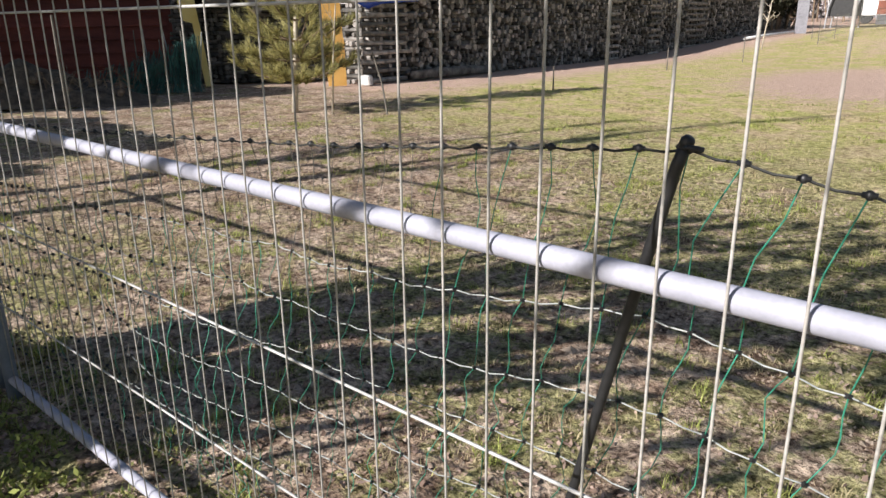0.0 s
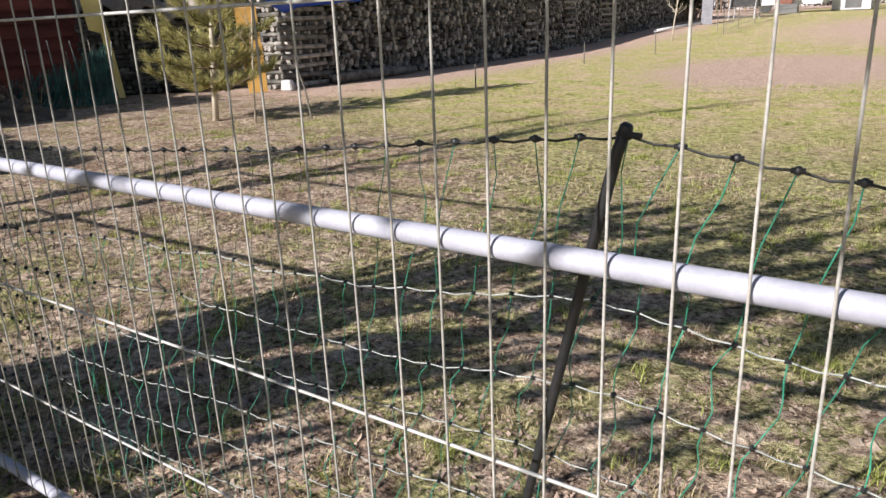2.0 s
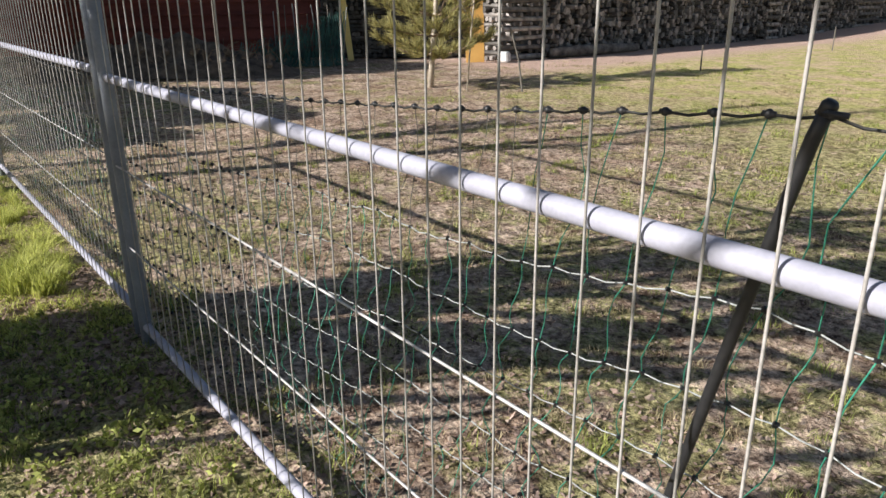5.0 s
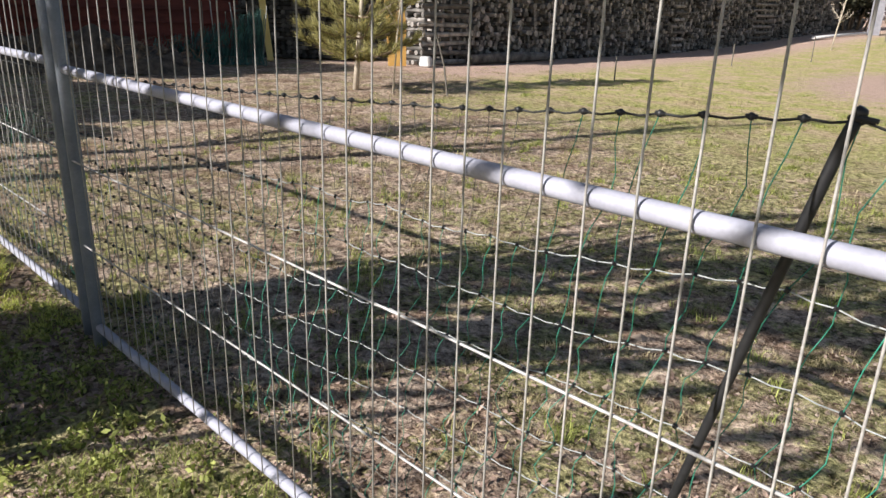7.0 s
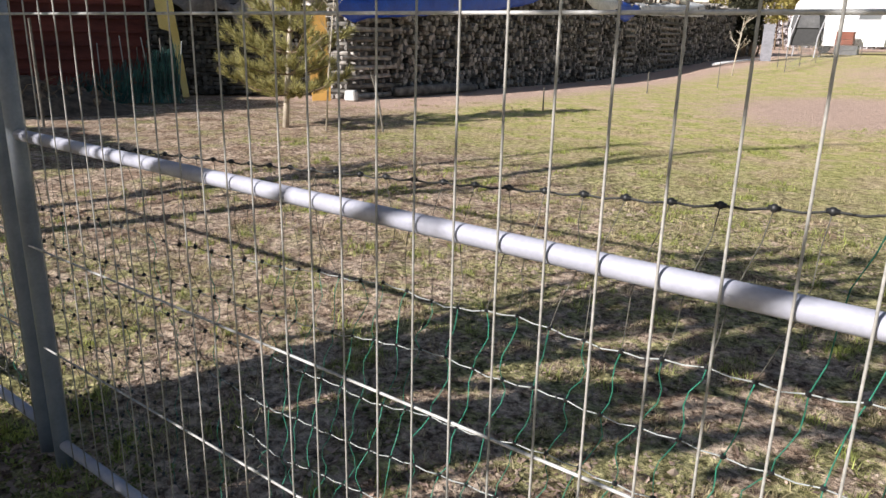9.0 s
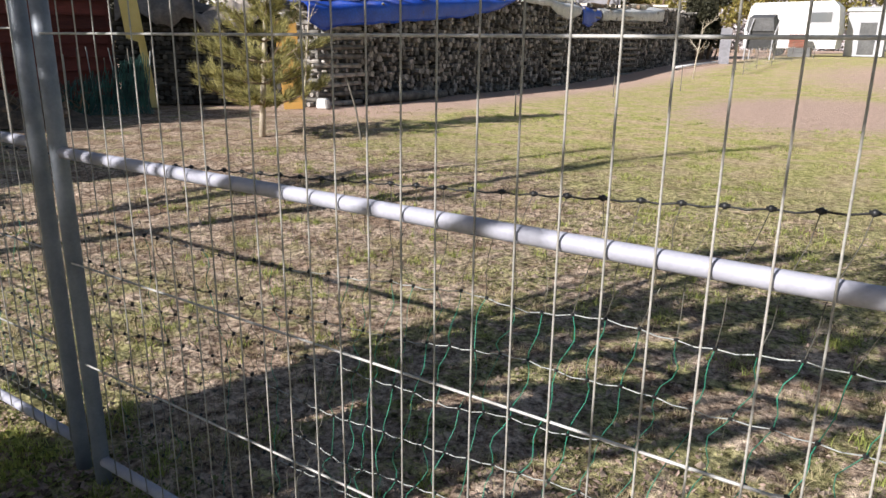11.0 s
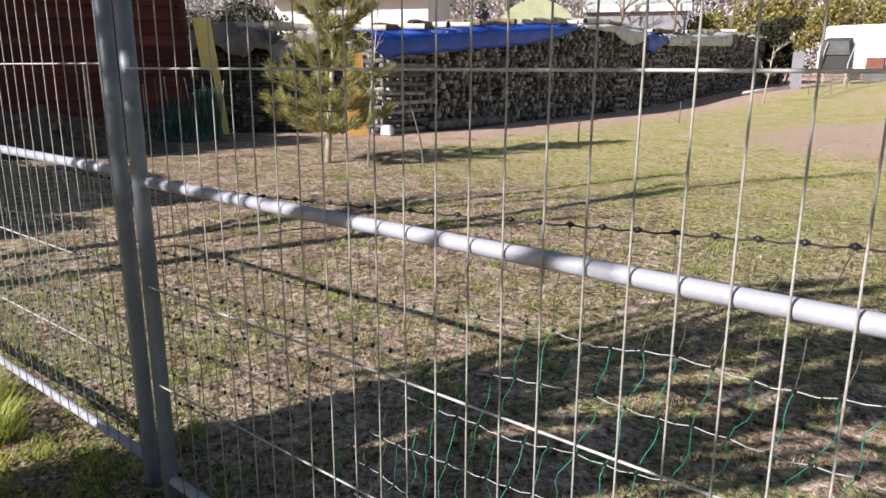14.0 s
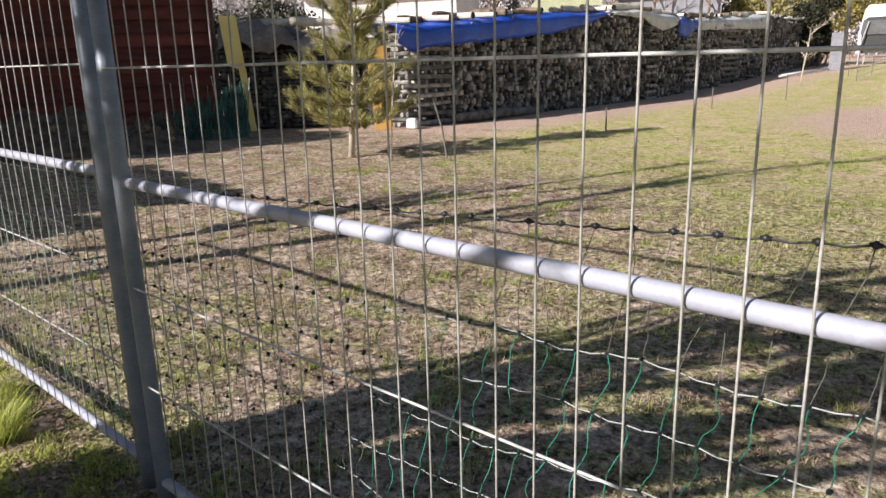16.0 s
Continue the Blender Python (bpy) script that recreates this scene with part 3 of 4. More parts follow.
for i in range(81):
    u = i / 80
    rows.append([(-0.35 + 3.5 * u, -0.25 + 0.12 * j + 0.06 * noise.noise((u * 9, j, 1)), 1.84 + 0.28 * math.sin(min(1, j / 5) * 1.5) + 0.26 * noise.noise((u * 7, j * 0.5, 6)) + 0.10 * noise.noise((u * 19, j * 0.9, 2)) - (0.05 + 0.34 * (1 - abs(math.sin(u * 8.5 + 0.6))) ** 1.4 + 0.1 * noise.noise((u * 8, 3, 3)) if j == 0 else 0) + 0.12 * math.sin(u * 9)) for j in range(11)])
felt = solid("felt_cover", Geo().grid(rows), M_DARKTARP, "crumpled grey-brown felt over the dark woodpile", "cover", smooth=True)
felt.matrix_basis = pose(-11.95, 7.95, 0, 0, 0, 52)
felt.modifiers.new("sheet", "SOLIDIFY").thickness = 0.012
for u, w, ln, r, turn in ((0.15, 0.55, 0.9, 0.08, 20), (0.9, 0.6, 1.1, 0.09, -12), (1.5, 0.5, 0.8, 0.10, 35), (2.1, 0.65, 1.0, 0.08, 5), (2.8, 0.6, 1.0, 0.1, -20)):
    g = Geo().tube([(-ln / 2, 0, 0), (-ln * 0.2, 0.01, 0.01), (ln * 0.2, 0, 0), (ln / 2, 0.01, 0)], [r, r * 1.06, r * 0.96, r * 0.9], 9)
    lg = solid("weight_log", g, M_PALE, "pale log weighing down the crumpled felt", "log", "logs on the felt cover", smooth=True)
    lg.matrix_basis = pose(-11.95, 7.95, 0, 0, 0, 52) @ pose(u, w, 2.17 + r, 0, 0, turn)

# ---------------------------------------------------------------- shed
shed = thing("shed", "dark red-brown shed clad in horizontal boards", "shed", (-12.55, 7.75, 0))
shed.rotation_euler = (0, 0, radians(236.5))   # local x runs along the front, away from the corner
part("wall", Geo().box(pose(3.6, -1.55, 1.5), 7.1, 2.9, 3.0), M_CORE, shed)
for i in range(11):
    z = 0.15 + i * 0.275
    g = Geo()
    g.grid([[(7.2 * c / 24, -0.02 + (0.075 if e == 0 else 0.055 if e == 1 else 0.012) + 0.008 * noise.noise((c * 0.5, i, e)), z + (0.0 if e == 0 else 0.03 if e == 1 else 0.29) + 0.012 * noise.noise((c * 0.7, i * 2.0, 1))) for c in range(25)] for e in (2, 1, 0)])
    g.grid([[(7.2 * c / 24, -0.06 if e else 0.055, z) for c in range(25)] for e in (0, 1)])
    part("board", g, M_RED, shed)
part("roof", Geo().box(pose(3.5, -1.4, 3.22, 4, 0, 0), 7.8, 3.7, 0.09), M_ROOF, shed, "dark flat roof")
part("corner_trim", Geo().box(pose(0.0, 0.03, 1.55), 0.1, 0.12, 3.05), M_RED, shed)
part("fascia", Geo().box(pose(3.5, 0.3, 3.1), 7.8, 0.04, 0.2), M_STAKE, shed)

# yellow plank, orange sheets
def leaning_board(name, a, b, w0, w1, thick, material, label):
    """A board from its foot a to its head b; w0 and w1 are its widths."""
    a, b = Vector(a), Vector(b)
    ax = (b - a).normalized()
    side = Vector((0.53, 0.85, 0))
    nrm = ax.cross(side).normalized() * thick
    g = Geo()
    for p, w in ((a + side * (w1 - w0) / 2, w0), (a.lerp(b, 0.55) + side * (w1 - w0) / 2, w0 * 1.1), (a.lerp(b, 0.58), w1), (b, w1)):
        g.v += [tuple(p - side * w / 2), tuple(p + side * w / 2), tuple(p + side * w / 2 + nrm), tuple(p - side * w / 2 + nrm)]
    for i in range(3):
        for k in range(4):
            g.f.append((i * 4 + k, i * 4 + (k + 1) % 4, i * 4 + 4 + (k + 1) % 4, i * 4 + 4 + k))
    g.f += [(3, 2, 1, 0), (12, 13, 14, 15)]
    return solid(name, g, material, label, "board")


leaning_board("yellow_board", (-11.38, 7.72, 0), (-11.46, 7.50, 2.35), 0.13, 0.34, 0.03, M_YELLOW, "tall yellow board leaning beside the shed")
leaning_board("orange_board", (-9.02, 9.42, 0.0), (-9.06, 9.37, 1.72), 0.38, 0.42, 0.03, M_ORANGE, "orange wooden sheet standing behind the pine")

# heap of spare netting
heap = thing("net_bundle", "bundle of green netting with pale stakes leaning", "netting bundle", (-10.74, 6.53, 0))
g = Geo()
for i in range(520):
    a = rnd.uniform(-1.5, 0.62)
    top = 0.40 + 0.65 * ((a + 1.5) / 2.12) ** 1.5 + rnd.uniform(-0.2, 0.12)
    px = a
    pts = [(px * 1.15 + rnd.uniform(-0.06, 0.06), rnd.uniform(-0.2, 0.2), 0.0)]
    for s in range(1, 5):
        pts.append((px + rnd.uniform(-0.05, 0.05) + 0.1 * s / 5, rnd.uniform(-0.12, 0.14), top * s / 4))
    g.tube(pts, 0.004, 3, False)
part("cord", g, M_NETHEAP, heap)["kind"] = "stuff"
for i in range(7):
    a = -0.7 + i * 0.22
    part("stake", Geo().tube([(a, 0.05, 0), (a + rnd.uniform(-0.15, 0.2), 0.1, rnd.uniform(0.9, 1.3))], 0.011, 6), M_STAKE if i % 2 else M_WHITE, heap)
heap.rotation_euler = (0, 0, radians(58))

# rubble mound with twigs by the shed
mound = thing("rubble_mound", "low mound of soil, stones and dry twigs", "mound", (-11.2, 3.6, 0))
mound.rotation_euler = (0, 0, radians(60))
part("soil", Geo().grid([[(-2.6 + 5.2 * i / 40, -0.9 + 1.8 * j / 14, -0.06 + 0.75 * max(0, math.cos((i - 20) / 21 * 1.55)) * max(0, math.cos((j - 7) / 7.2 * 1.5)) * (0.8 + 0.7 * noise.noise((i * 0.25, j * 0.25, 8)))) for i in range(41)] for j in range(15)]), M_MOUND, mound, "", True)
for i in range(46):
    r = rnd.uniform(0.04, 0.11)
    g = Geo().ball((0, 0, 0), r, 6, 4)
    g.v = [tuple(Vector(p) * (1 + 0.35 * noise.noise(Vector(p) * 9 + Vector((i, 0, 0))))) for p in g.v]
    o = part("stone", g, M_MOUND, mound)
    u, w = rnd.uniform(-2.3, 2.3), rnd.uniform(-0.6, 0.3)
    o.location = (u, w, 0.55 * math.cos(u / 2.7 * 1.5) * math.cos(w / 0.95 * 1.4))
g = Geo()
for i in range(80):
    p = Vector((rnd.uniform(-2.4, 2.4), rnd.uniform(-0.7, 0.4), 0.25))
    d = Vector((rnd.uniform(-1, 1), rnd.uniform(-0.6, 0.6), rnd.uniform(0.1, 0.8)))
    g.tube([p, p + d * 0.25 + Vector((0, 0, 0.1)), p + d * 0.5], [0.008, 0.006, 0.003], 4, False)
part("twig", g, M_BARK, mound)["kind"] = "stuff"


# ---------------------------------------------------------------- pine and saplings
def needle_tufts(centres, n, length, width):
    """Three vertices a needle, pointing out and up from each tuft's centre."""
    out = []
    for c, axis, size in centres:
        d = rng.normal(size=(n, 3))
        d /= np.linalg.norm(d, axis=1)[:, None]
        d = d * 0.62 + np.array(axis) * 0.9
        d /= np.linalg.norm(d, axis=1)[:, None]
        s = np.cross(d, rng.normal(size=(n, 3)))
        s /= np.linalg.norm(s, axis=1)[:, None] + 1e-6
        base = np.array(c) + d * 0.01 - np.array(axis) * rng.uniform(0, 1.0, (n, 1)) * length * 0.9
        ln = length * size * rng.uniform(0.7, 1.15, (n, 1))
        out.append(np.stack([base - s * width, base + s * width, base + d * ln], 1).reshape(-1, 3))
    return np.concatenate(out)


pine = thing("pine_tree", "young pine with yellow-green needles and pale trunk", "tree", (-6.27, 6.18, 0))
part("trunk", Geo().tube([(0, 0, -0.05), (0.03, 0.03, 0.5), (0.06, 0.08, 1.2), (0.12, 0.13, 2.1), (0.17, 0.19, 3.1)], [0.05, 0.042, 0.034, 0.022, 0.008], 10), M_PALEBARK, pine, "pale slender trunk", True)
limbs, tufts = Geo(), []
for w in range(9):
    z0 = 0.45 + w * 0.295
    reach = (0.85, 1.0, 0.95, 0.66, 0.36, 0.62, 0.58, 0.40, 0.22)[w]
    nb = (11, 11, 10, 8, 5, 8, 7, 6, 5)[w]
    for k in range(nb):
        a = 2 * math.pi * (k + rnd.uniform(-0.3, 0.3)) / nb + w * 0.7
        r, up = reach * rnd.uniform(0.6, 1.15), rnd.uniform(0.12, 0.34) + 0.03 * w
        off = Vector((0.055 * z0, 0.061 * z0, 0))
        p = [off + Vector((0, 0, z0)), off + Vector((math.cos(a) * r * 0.5, math.sin(a) * r * 0.5, z0 + up * 0.25)), off + Vector((math.cos(a) * r, math.sin(a) * r, z0 + up))]
        limbs.tube(p, [0.014, 0.010, 0.005], 5, False)
        for s in range(7):
            u = 0.40 + 0.60 * s / 6
            q = p[0].lerp(p[1], u * 2) if u < 0.5 else p[1].lerp(p[2], u * 2 - 1)
            side = Vector((-math.sin(a), math.cos(a), 0)) * rnd.uniform(-0.21, 0.21) * (1.2 - u * 0.5)
            tip = q + side + Vector((0, 0, rnd.uniform(-0.02, 0.09)))
            ax = (Vector((math.cos(a), math.sin(a), 0)) * 0.55 + side * 2 + Vector((0, 0, 0.55))).normalized()
            tufts.append((tip, ax, rnd.uniform(0.75, 1.2)))
            if s % 3 == 0:
                limbs.tube([q, tip], [0.005, 0.003], 3, False)
for s in range(8):
    tufts.append(((0.14, 0.155, 2.4 + s * 0.09), (0, 0, 1), 1.0))
part("limb", limbs, M_BARK, pine)["kind"] = "stuff"
crown_me = soup("crown", needle_tufts(tufts, 62, 0.155, 0.0046), 3, M_NEEDLE)
part("crown", crown_me, M_NEEDLE, pine, "tufts of long yellow-green needles")


def bare_tree(name, at, height, radius, label, material, seed, lean=(0, 0), spread=0.55, levels=3):
    q = random.Random(seed)
    t = thing(name, label, "tree", at)
    trunk, twigs = Geo(), Geo()
    top = Vector((lean[0], lean[1], height))
    mid1, mid2 = top * 0.35 + Vector((q.uniform(-0.04, 0.04), 0, 0)), top * 0.7 + Vector((q.uniform(-0.06, 0.06), q.uniform(-0.05, 0.05), 0))
    trunk.tube([(0, 0, -0.05), mid1, mid2, top], [radius, radius * 0.8, radius * 0.55, radius * 0.2], 8)

    def grow(p, d, ln, r, level):
        end = p + d * ln
        mid = p.lerp(end, 0.5) + Vector((q.uniform(-1, 1), q.uniform(-1, 1), q.uniform(0, 1))) * ln * 0.07
        twigs.tube([p, mid, end], [r, r * 0.75, r * 0.4], 5, False)
        if level:
            for _ in range(3):
                nd_ = (d + Vector((q.uniform(-1, 1), q.uniform(-1, 1), q.uniform(-0.2, 0.8))) * 0.7).normalized()
                grow(p.lerp(end, q.uniform(0.4, 1)), nd_, ln * q.uniform(0.4, 0.65), r * 0.5, level - 1)

    for i in range(8):
        u = q.uniform(0.35, 0.95)
        a = q.uniform(0, 6.28)
        d = Vector((math.cos(a) * spread, math.sin(a) * spread, q.uniform(0.4, 1.0))).normalized()
        grow(top * u, d, height * q.uniform(0.14, 0.26), radius * 0.45, levels - 1)
    part("trunk", trunk, material, t, "", True)
    part("twig", twigs, material, t)["kind"] = "stuff"
    return t


bare_tree("sapling", (-5.55, 6.32, 0), 2.3, 0.014, "thin bare sapling tied to a stake", M_PALEBARK, 3, (0.06, 0.22), 0.5, 2)
bare_tree("sapling", (-5.95, 26.3, gz(-5.95, 26.3)), 2.0, 0.03, "small bare fruit tree with pale bark", M_PALEBARK, 12, (0.15, 0.1), 0.8, 4)
STAKES = [(-4.94, 6.88, 0.9, 0.2), (-4.93, 11.38, 0.45, 0), (-5.45, 17.6, 0.55, 0), (-4.85, 21.4, 0.75, 0), (-5.6, 31.0, 0.9, 0.05)]
for x, y, h, lean in STAKES:
    g = Geo().tube([(0, 0, -0.05), (-lean * 0.5, 0, h / 2), (-lean, -lean * 0.4, h)], [0.016, 0.014, 0.011], 6)
    o = solid("stake", g, M_STAKE, "thin weathered wooden stake in the grass", "stake", "stakes in the meadow")
    o.location = (x, y, gz(x, y))
o = solid("white_post", Geo().tube([(0, 0, -0.05), (0, 0, 1.0), (0, 0, 1.45)], [0.022, 0.022, 0.018], 8), M_STAKE, "grey thin post beside the rubble mound", "post")
o.location = (-8.6, 3.75, 0)

# ---------------------------------------------------------------- far end of the meadow
o = solid("grey_board", Geo().box(pose(0, 0, 0.78), 0.46, 0.06, 1.56), M_GREYBOARD, "upright grey board at the end of the woodpile", "board")
o.matrix_basis = pose(-6.85, 33.8, gz(-6.85, 33.8), 6, 0, 15)
o = solid("white_pipe", Geo().tube([(-7.75, 29.6, gz(-7.75, 29.6) + 0.12), (-7.5, 31.5, gz(-7.5, 31.5) + 0.1), (-7.1, 33.7, gz(-7.1, 33.7) + 0.08)], 0.06, 10), M_WHITEPAINT, "long white pipe lying along the woodpile", "pipe", smooth=True)


far_net = thing("netting_fence", "low pale netting on thin stakes at the meadow's end", "netting")
NET_LINE = [(-4.75, 28.6), (-4.85, 31.2), (-4.8, 33.8), (-4.5, 36.6), (-4.0, 39.4)]
for x, y in NET_LINE:
    part("stake", Geo().tube([(x, y, gz(x, y) - 0.05), (x, y, gz(x, y) + 0.45), (x, y, gz(x, y) + 0.92)], 0.014, 6), M_STAKE, far_net)
for h in (0.12, 0.36, 0.6, 0.84):
    part("strand", Geo().tube([(x, y, gz(x, y) + h + 0.03 * math.sin(x * 9 + h * 7)) for x, y in NET_LINE], 0.006, 4), M_CORD, far_net)
g = Geo()
for (x0, y0), (x1, y1) in zip(NET_LINE, NET_LINE[1:]):
    for i in range(1, 14):
        x, y = x0 + (x1 - x0) * i / 14, y0 + (y1 - y0) * i / 14
        g.tube([(x, y, gz(x, y) + 0.02), (x, y, gz(x, y) + 0.84)], 0.003, 3, False)
part("mesh_cord", g, M_CORD, far_net)["kind"] = "stuff"


def leaf_cloud(centres, n, size):
    out = []
    for c, r in centres:
        d = rng.normal(size=(n, 3))
        d /= np.linalg.norm(d, axis=1)[:, None]
        p = np.array(c) + d * np.array(r) * rng.uniform(0.55, 1.0, (n, 1))
        a = rng.normal(size=(n, 3))
        a /= np.linalg.norm(a, axis=1)[:, None]
        b = np.cross(a, rng.normal(size=(n, 3)))
        b /= np.linalg.norm(b, axis=1)[:, None] + 1e-6
        s = size * rng.uniform(0.6, 1.3, (n, 1))
        out.append(np.stack([p - a * s, p + b * s * 0.5, p + a * s, p - b * s * 0.5], 1).reshape(-1, 3))
    return np.concatenate(out)


def shrub(name, label, at, blobs, leaves, size, material, category="shrub", stems=8):
    t = thing(name, label, category, at)
    g = Geo()
    for i in range(stems):
        c, r = blobs[i % len(blobs)]
        foot = Vector((c[0] * 0.8 + rnd.uniform(-0.2, 0.2), c[1] * 0.8, -0.1))
        g.tube([foot, foot.lerp(Vector(c), 0.5) + Vector((rnd.uniform(-0.1, 0.1), 0, 0)), Vector(c)], [0.06, 0.045, 0.02], 6, False)
    part("stem", g, M_BARK, t)["kind"] = "stuff"
    part("foliage", soup("foliage", leaf_cloud(blobs, leaves, size), 4, material), material, t)
    return t


shrub("evergreen_shrub", "dark evergreen shrub grown over the pile's end", (-8.7, 36.6, gz(-8.7, 36.6)), [((rnd.uniform(-0.9, 0.6), rnd.uniform(-1.0, 1.2), rnd.uniform(0.8, 2.9)), (0.4, 0.45, 0.35)) for _ in range(30)], 300, 0.09, M_DARKLEAF)
eb = [((-9 + 10.2 * i / 59 + rnd.uniform(-0.3, 0.3), rnd.uniform(-0.8, 0.8), rnd.uniform(0.4, 3.2)), (1.0, 0.8, 0.8)) for i in range(60)]
ev = shrub("evergreen_hedge", "dark evergreen hedge behind the shed and woodpiles", (-21, 16, 0), eb, 700, 0.075, M_DARKLEAF, "hedge", 24)
ev.rotation_euler = (0, 0, radians(58))
hb = []
for i in range(44):
    hb.append(((-11 + 22 * i / 43 + rnd.uniform(-0.4, 0.4), rnd.uniform(-0.8, 0.8), rnd.uniform(2.4, 5.4)), (1.2, 1.0, 1.1)))
shrub("hedge", "tall olive-yellow leafy hedge behind the yard", (-11, 58, 0.7), hb, 330, 0.16, M_HEDGE, "hedge", 30)

caravan = thing("caravan", "white caravan parked behind the meadow", "caravan", (-6.1, 45.2, 0.78))
body = Geo()
prof = [(-2.35, 0.42), (-2.42, 1.3), (-2.2, 2.6), (-2.0, 2.85), (2.0, 2.9), (2.3, 2.6), (2.42, 1.4), (2.35, 0.42)]
body.v = [(x, -1.1, z) for x, z in prof] + [(x, 1.1, z) for x, z in prof]
n = len(prof)
body.f = [tuple(range(n)), tuple(reversed(range(n, 2 * n)))] + [(k, k + n, (k + 1) % n + n, (k + 1) % n) for k in range(n)]
part("body", body, M_WHITEPAINT, caravan)
w = part("window", Geo().box(pose(1.5, -1.125, 2.05), 1.0, 0.03, 0.5), M_GLASS, caravan, "dark window")
part("frame", Geo().box(pose(1.5, -1.108, 2.05), 1.16, 0.02, 0.66), M_GREYPAINT, w)
for x in (-0.5, 0.4):
    part("wheel", Geo().tube([(x, -1.05, 0.32), (x, -0.85, 0.32)], 0.32, 14), M_BLACK, caravan)
trailer = thing("trailer", "small trailer with dark grey cover and pale frame", "trailer", (-6.3, 38.2, gz(-6.3, 38.2)))
part("cover", Geo().box(pose(0, 0, 1.72, 12, 0, 0), 1.3, 1.0, 0.62, 0.85), M_DARKGREY, trailer)
part("bed", Geo().box(pose(0, 0.1, 0.95), 1.2, 0.9, 0.9), M_BLACK, trailer)
for x in (-0.6, 0.6):
    for yy in (-0.55, 0.5):
        part("leg", Geo().tube([(x, yy, -0.1), (x + 0.05, yy, 0.9), (x + 0.3 * (yy < 0), yy, 1.9)], 0.03, 6), M_GREYPAINT, trailer)
crate = thing("crate", "rusty red crate on a dark base by the caravan", "crate", (-5.45, 43.2, gz(-5.45, 43.2)))
part("base", Geo().box(pose(0.15, 0, 0.24), 1.1, 0.6, 0.48), M_DARKGREY, crate, "dark low base")
part("side", Geo().box(pose(0, 0, 0.80), 0.85, 0.55, 0.62, 0.94), M_BRICK, crate)
part("rim", Geo().box(pose(0, 0, 1.14), 0.86, 0.58, 0.06), M_BRICK, crate)
awning = thing("awning", "pale grey awning tent beside the caravan", "awning", (-2.6, 46.9, 0.8))
part("wall", Geo().box(pose(0, 0, 1.2), 1.9, 1.5, 2.4), M_GREYPAINT, awning)
part("roof", Geo().box(pose(0, 0, 2.55, 6, 0, 0), 2.1, 1.7, 0.12), M_WHITEPAINT, awning)
part("door", Geo().box(pose(0.1, -0.76, 0.95), 0.8, 0.03, 1.7), M_DARKGREY, awning)
barn = thing("storage_building", "long grey building with a white roof", "building", (-24.6, 55.0, 0.3))
barn.rotation_euler = (0, 0, radians(24))
part("wall", Geo().box(pose(0, 0, 2.6), 7.5, 5, 5.3), M_GREYBOARD, barn)
part("roof", Geo().box(pose(0, -0.1, 6.0, 10, 0, 0), 8.0, 5.8, 0.5), M_WHITEPAINT, barn, "white sheet roof")
# added house, turned to the sun to give the pale bright background
house = thing("house", "added white house standing in for the bright background", "house", (-31.8, 30.6, 0))
house.rotation_euler = (0, 0, radians(24))
part("wall", Geo().box(pose(0, 2.5, 2.9), 10.0, 5.0, 5.8), M_RENDER, house, "pale rendered wall")
part("roof", Geo().box(pose(0, 2.2, 6.0, 8, 0, 0), 10.8, 6.4, 0.25), M_ROOF, house)
# leafless woods on the slope that closes the view
wc = []
for i in range(210):
    u = i / 209
    for k in range(4):
        wc.append(((-125 + 165 * u + rnd.uniform(-1, 1), 62 + 45 * u + rnd.uniform(-2, 2) + k, 1.5 + 4.2 * k + rnd.uniform(-1, 1.4)), (1.9, 1.2, 3.0)))
woods = tagged(new("far_woods", soup("far_woods", leaf_cloud(wc, 240, 0.27), 4, M_WOODS)), "pale grey leafless woods on the far slope", "woods", "", "stuff")
slope = solid("backdrop", Geo().grid([[(-128 + 172 * i / 40, 68 + 45 * i / 40 + 2 * r, -1 + (17 + 2.5 * noise.noise((i * 0.7, 2, 2))) * r / 4) for i in range(41)] for r in range(5)]), M_STAKE, "brown wooded slope behind the yard", "slope", kind="structure", smooth=True)
hall = thing("greenhouse", "pale arched greenhouse behind the woodpile", "greenhouse", (-29.3, 47.6, 0.0))
hall.rotation_euler = (0, 0, radians(33))
g = Geo()
arch = [(math.cos(math.pi * k / 14) * 3.2, math.sin(math.pi * k / 14) * 3.2 + 3.0) for k in range(15)]
g.grid([[(x, yy, z) for x, z in [(3.2, 0)] + arch + [(-3.2, 0)]] for yy in (-3, 3)])
g.v += [(x, -3, z) for x, z in [(3.2, 0)] + arch + [(-3.2, 0)]]
g.f.append(tuple(range(len(g.v) - 17, len(g.v))))
part("skin", g, M_SKIN, hall)
for i in range(9):
    x = -40 + i * 3.2
    bare_tree("bare_tree", (x, 40 + i * 2.2 + rnd.uniform(-2, 2), 0.5), rnd.uniform(6, 9), 0.12, "leafless tree behind the woodpile", M_BARK, 40 + i, (0.3, 0), 0.7, 4)

# ---------------------------------------------------------------- unseen trees added behind the walk, shaped so that their shade falls on the run
# an added tree out of view, there only to block the sun
def shade_tree(at, trunk_h, blobs, leaves, size):
    t = thing("tree", "unseen leafy crown added to cast shade", "tree", at)
    part("trunk", Geo().tube([(0, 0, -0.1), (0.05, 0, trunk_h * 0.5), (0, 0, trunk_h)], [0.2, 0.16, 0.1], 10), M_BARK, t)
    part("crown", soup("crown", leaf_cloud(blobs, leaves, size), 4, M_LEAF), M_LEAF, t)


q = random.Random(5)
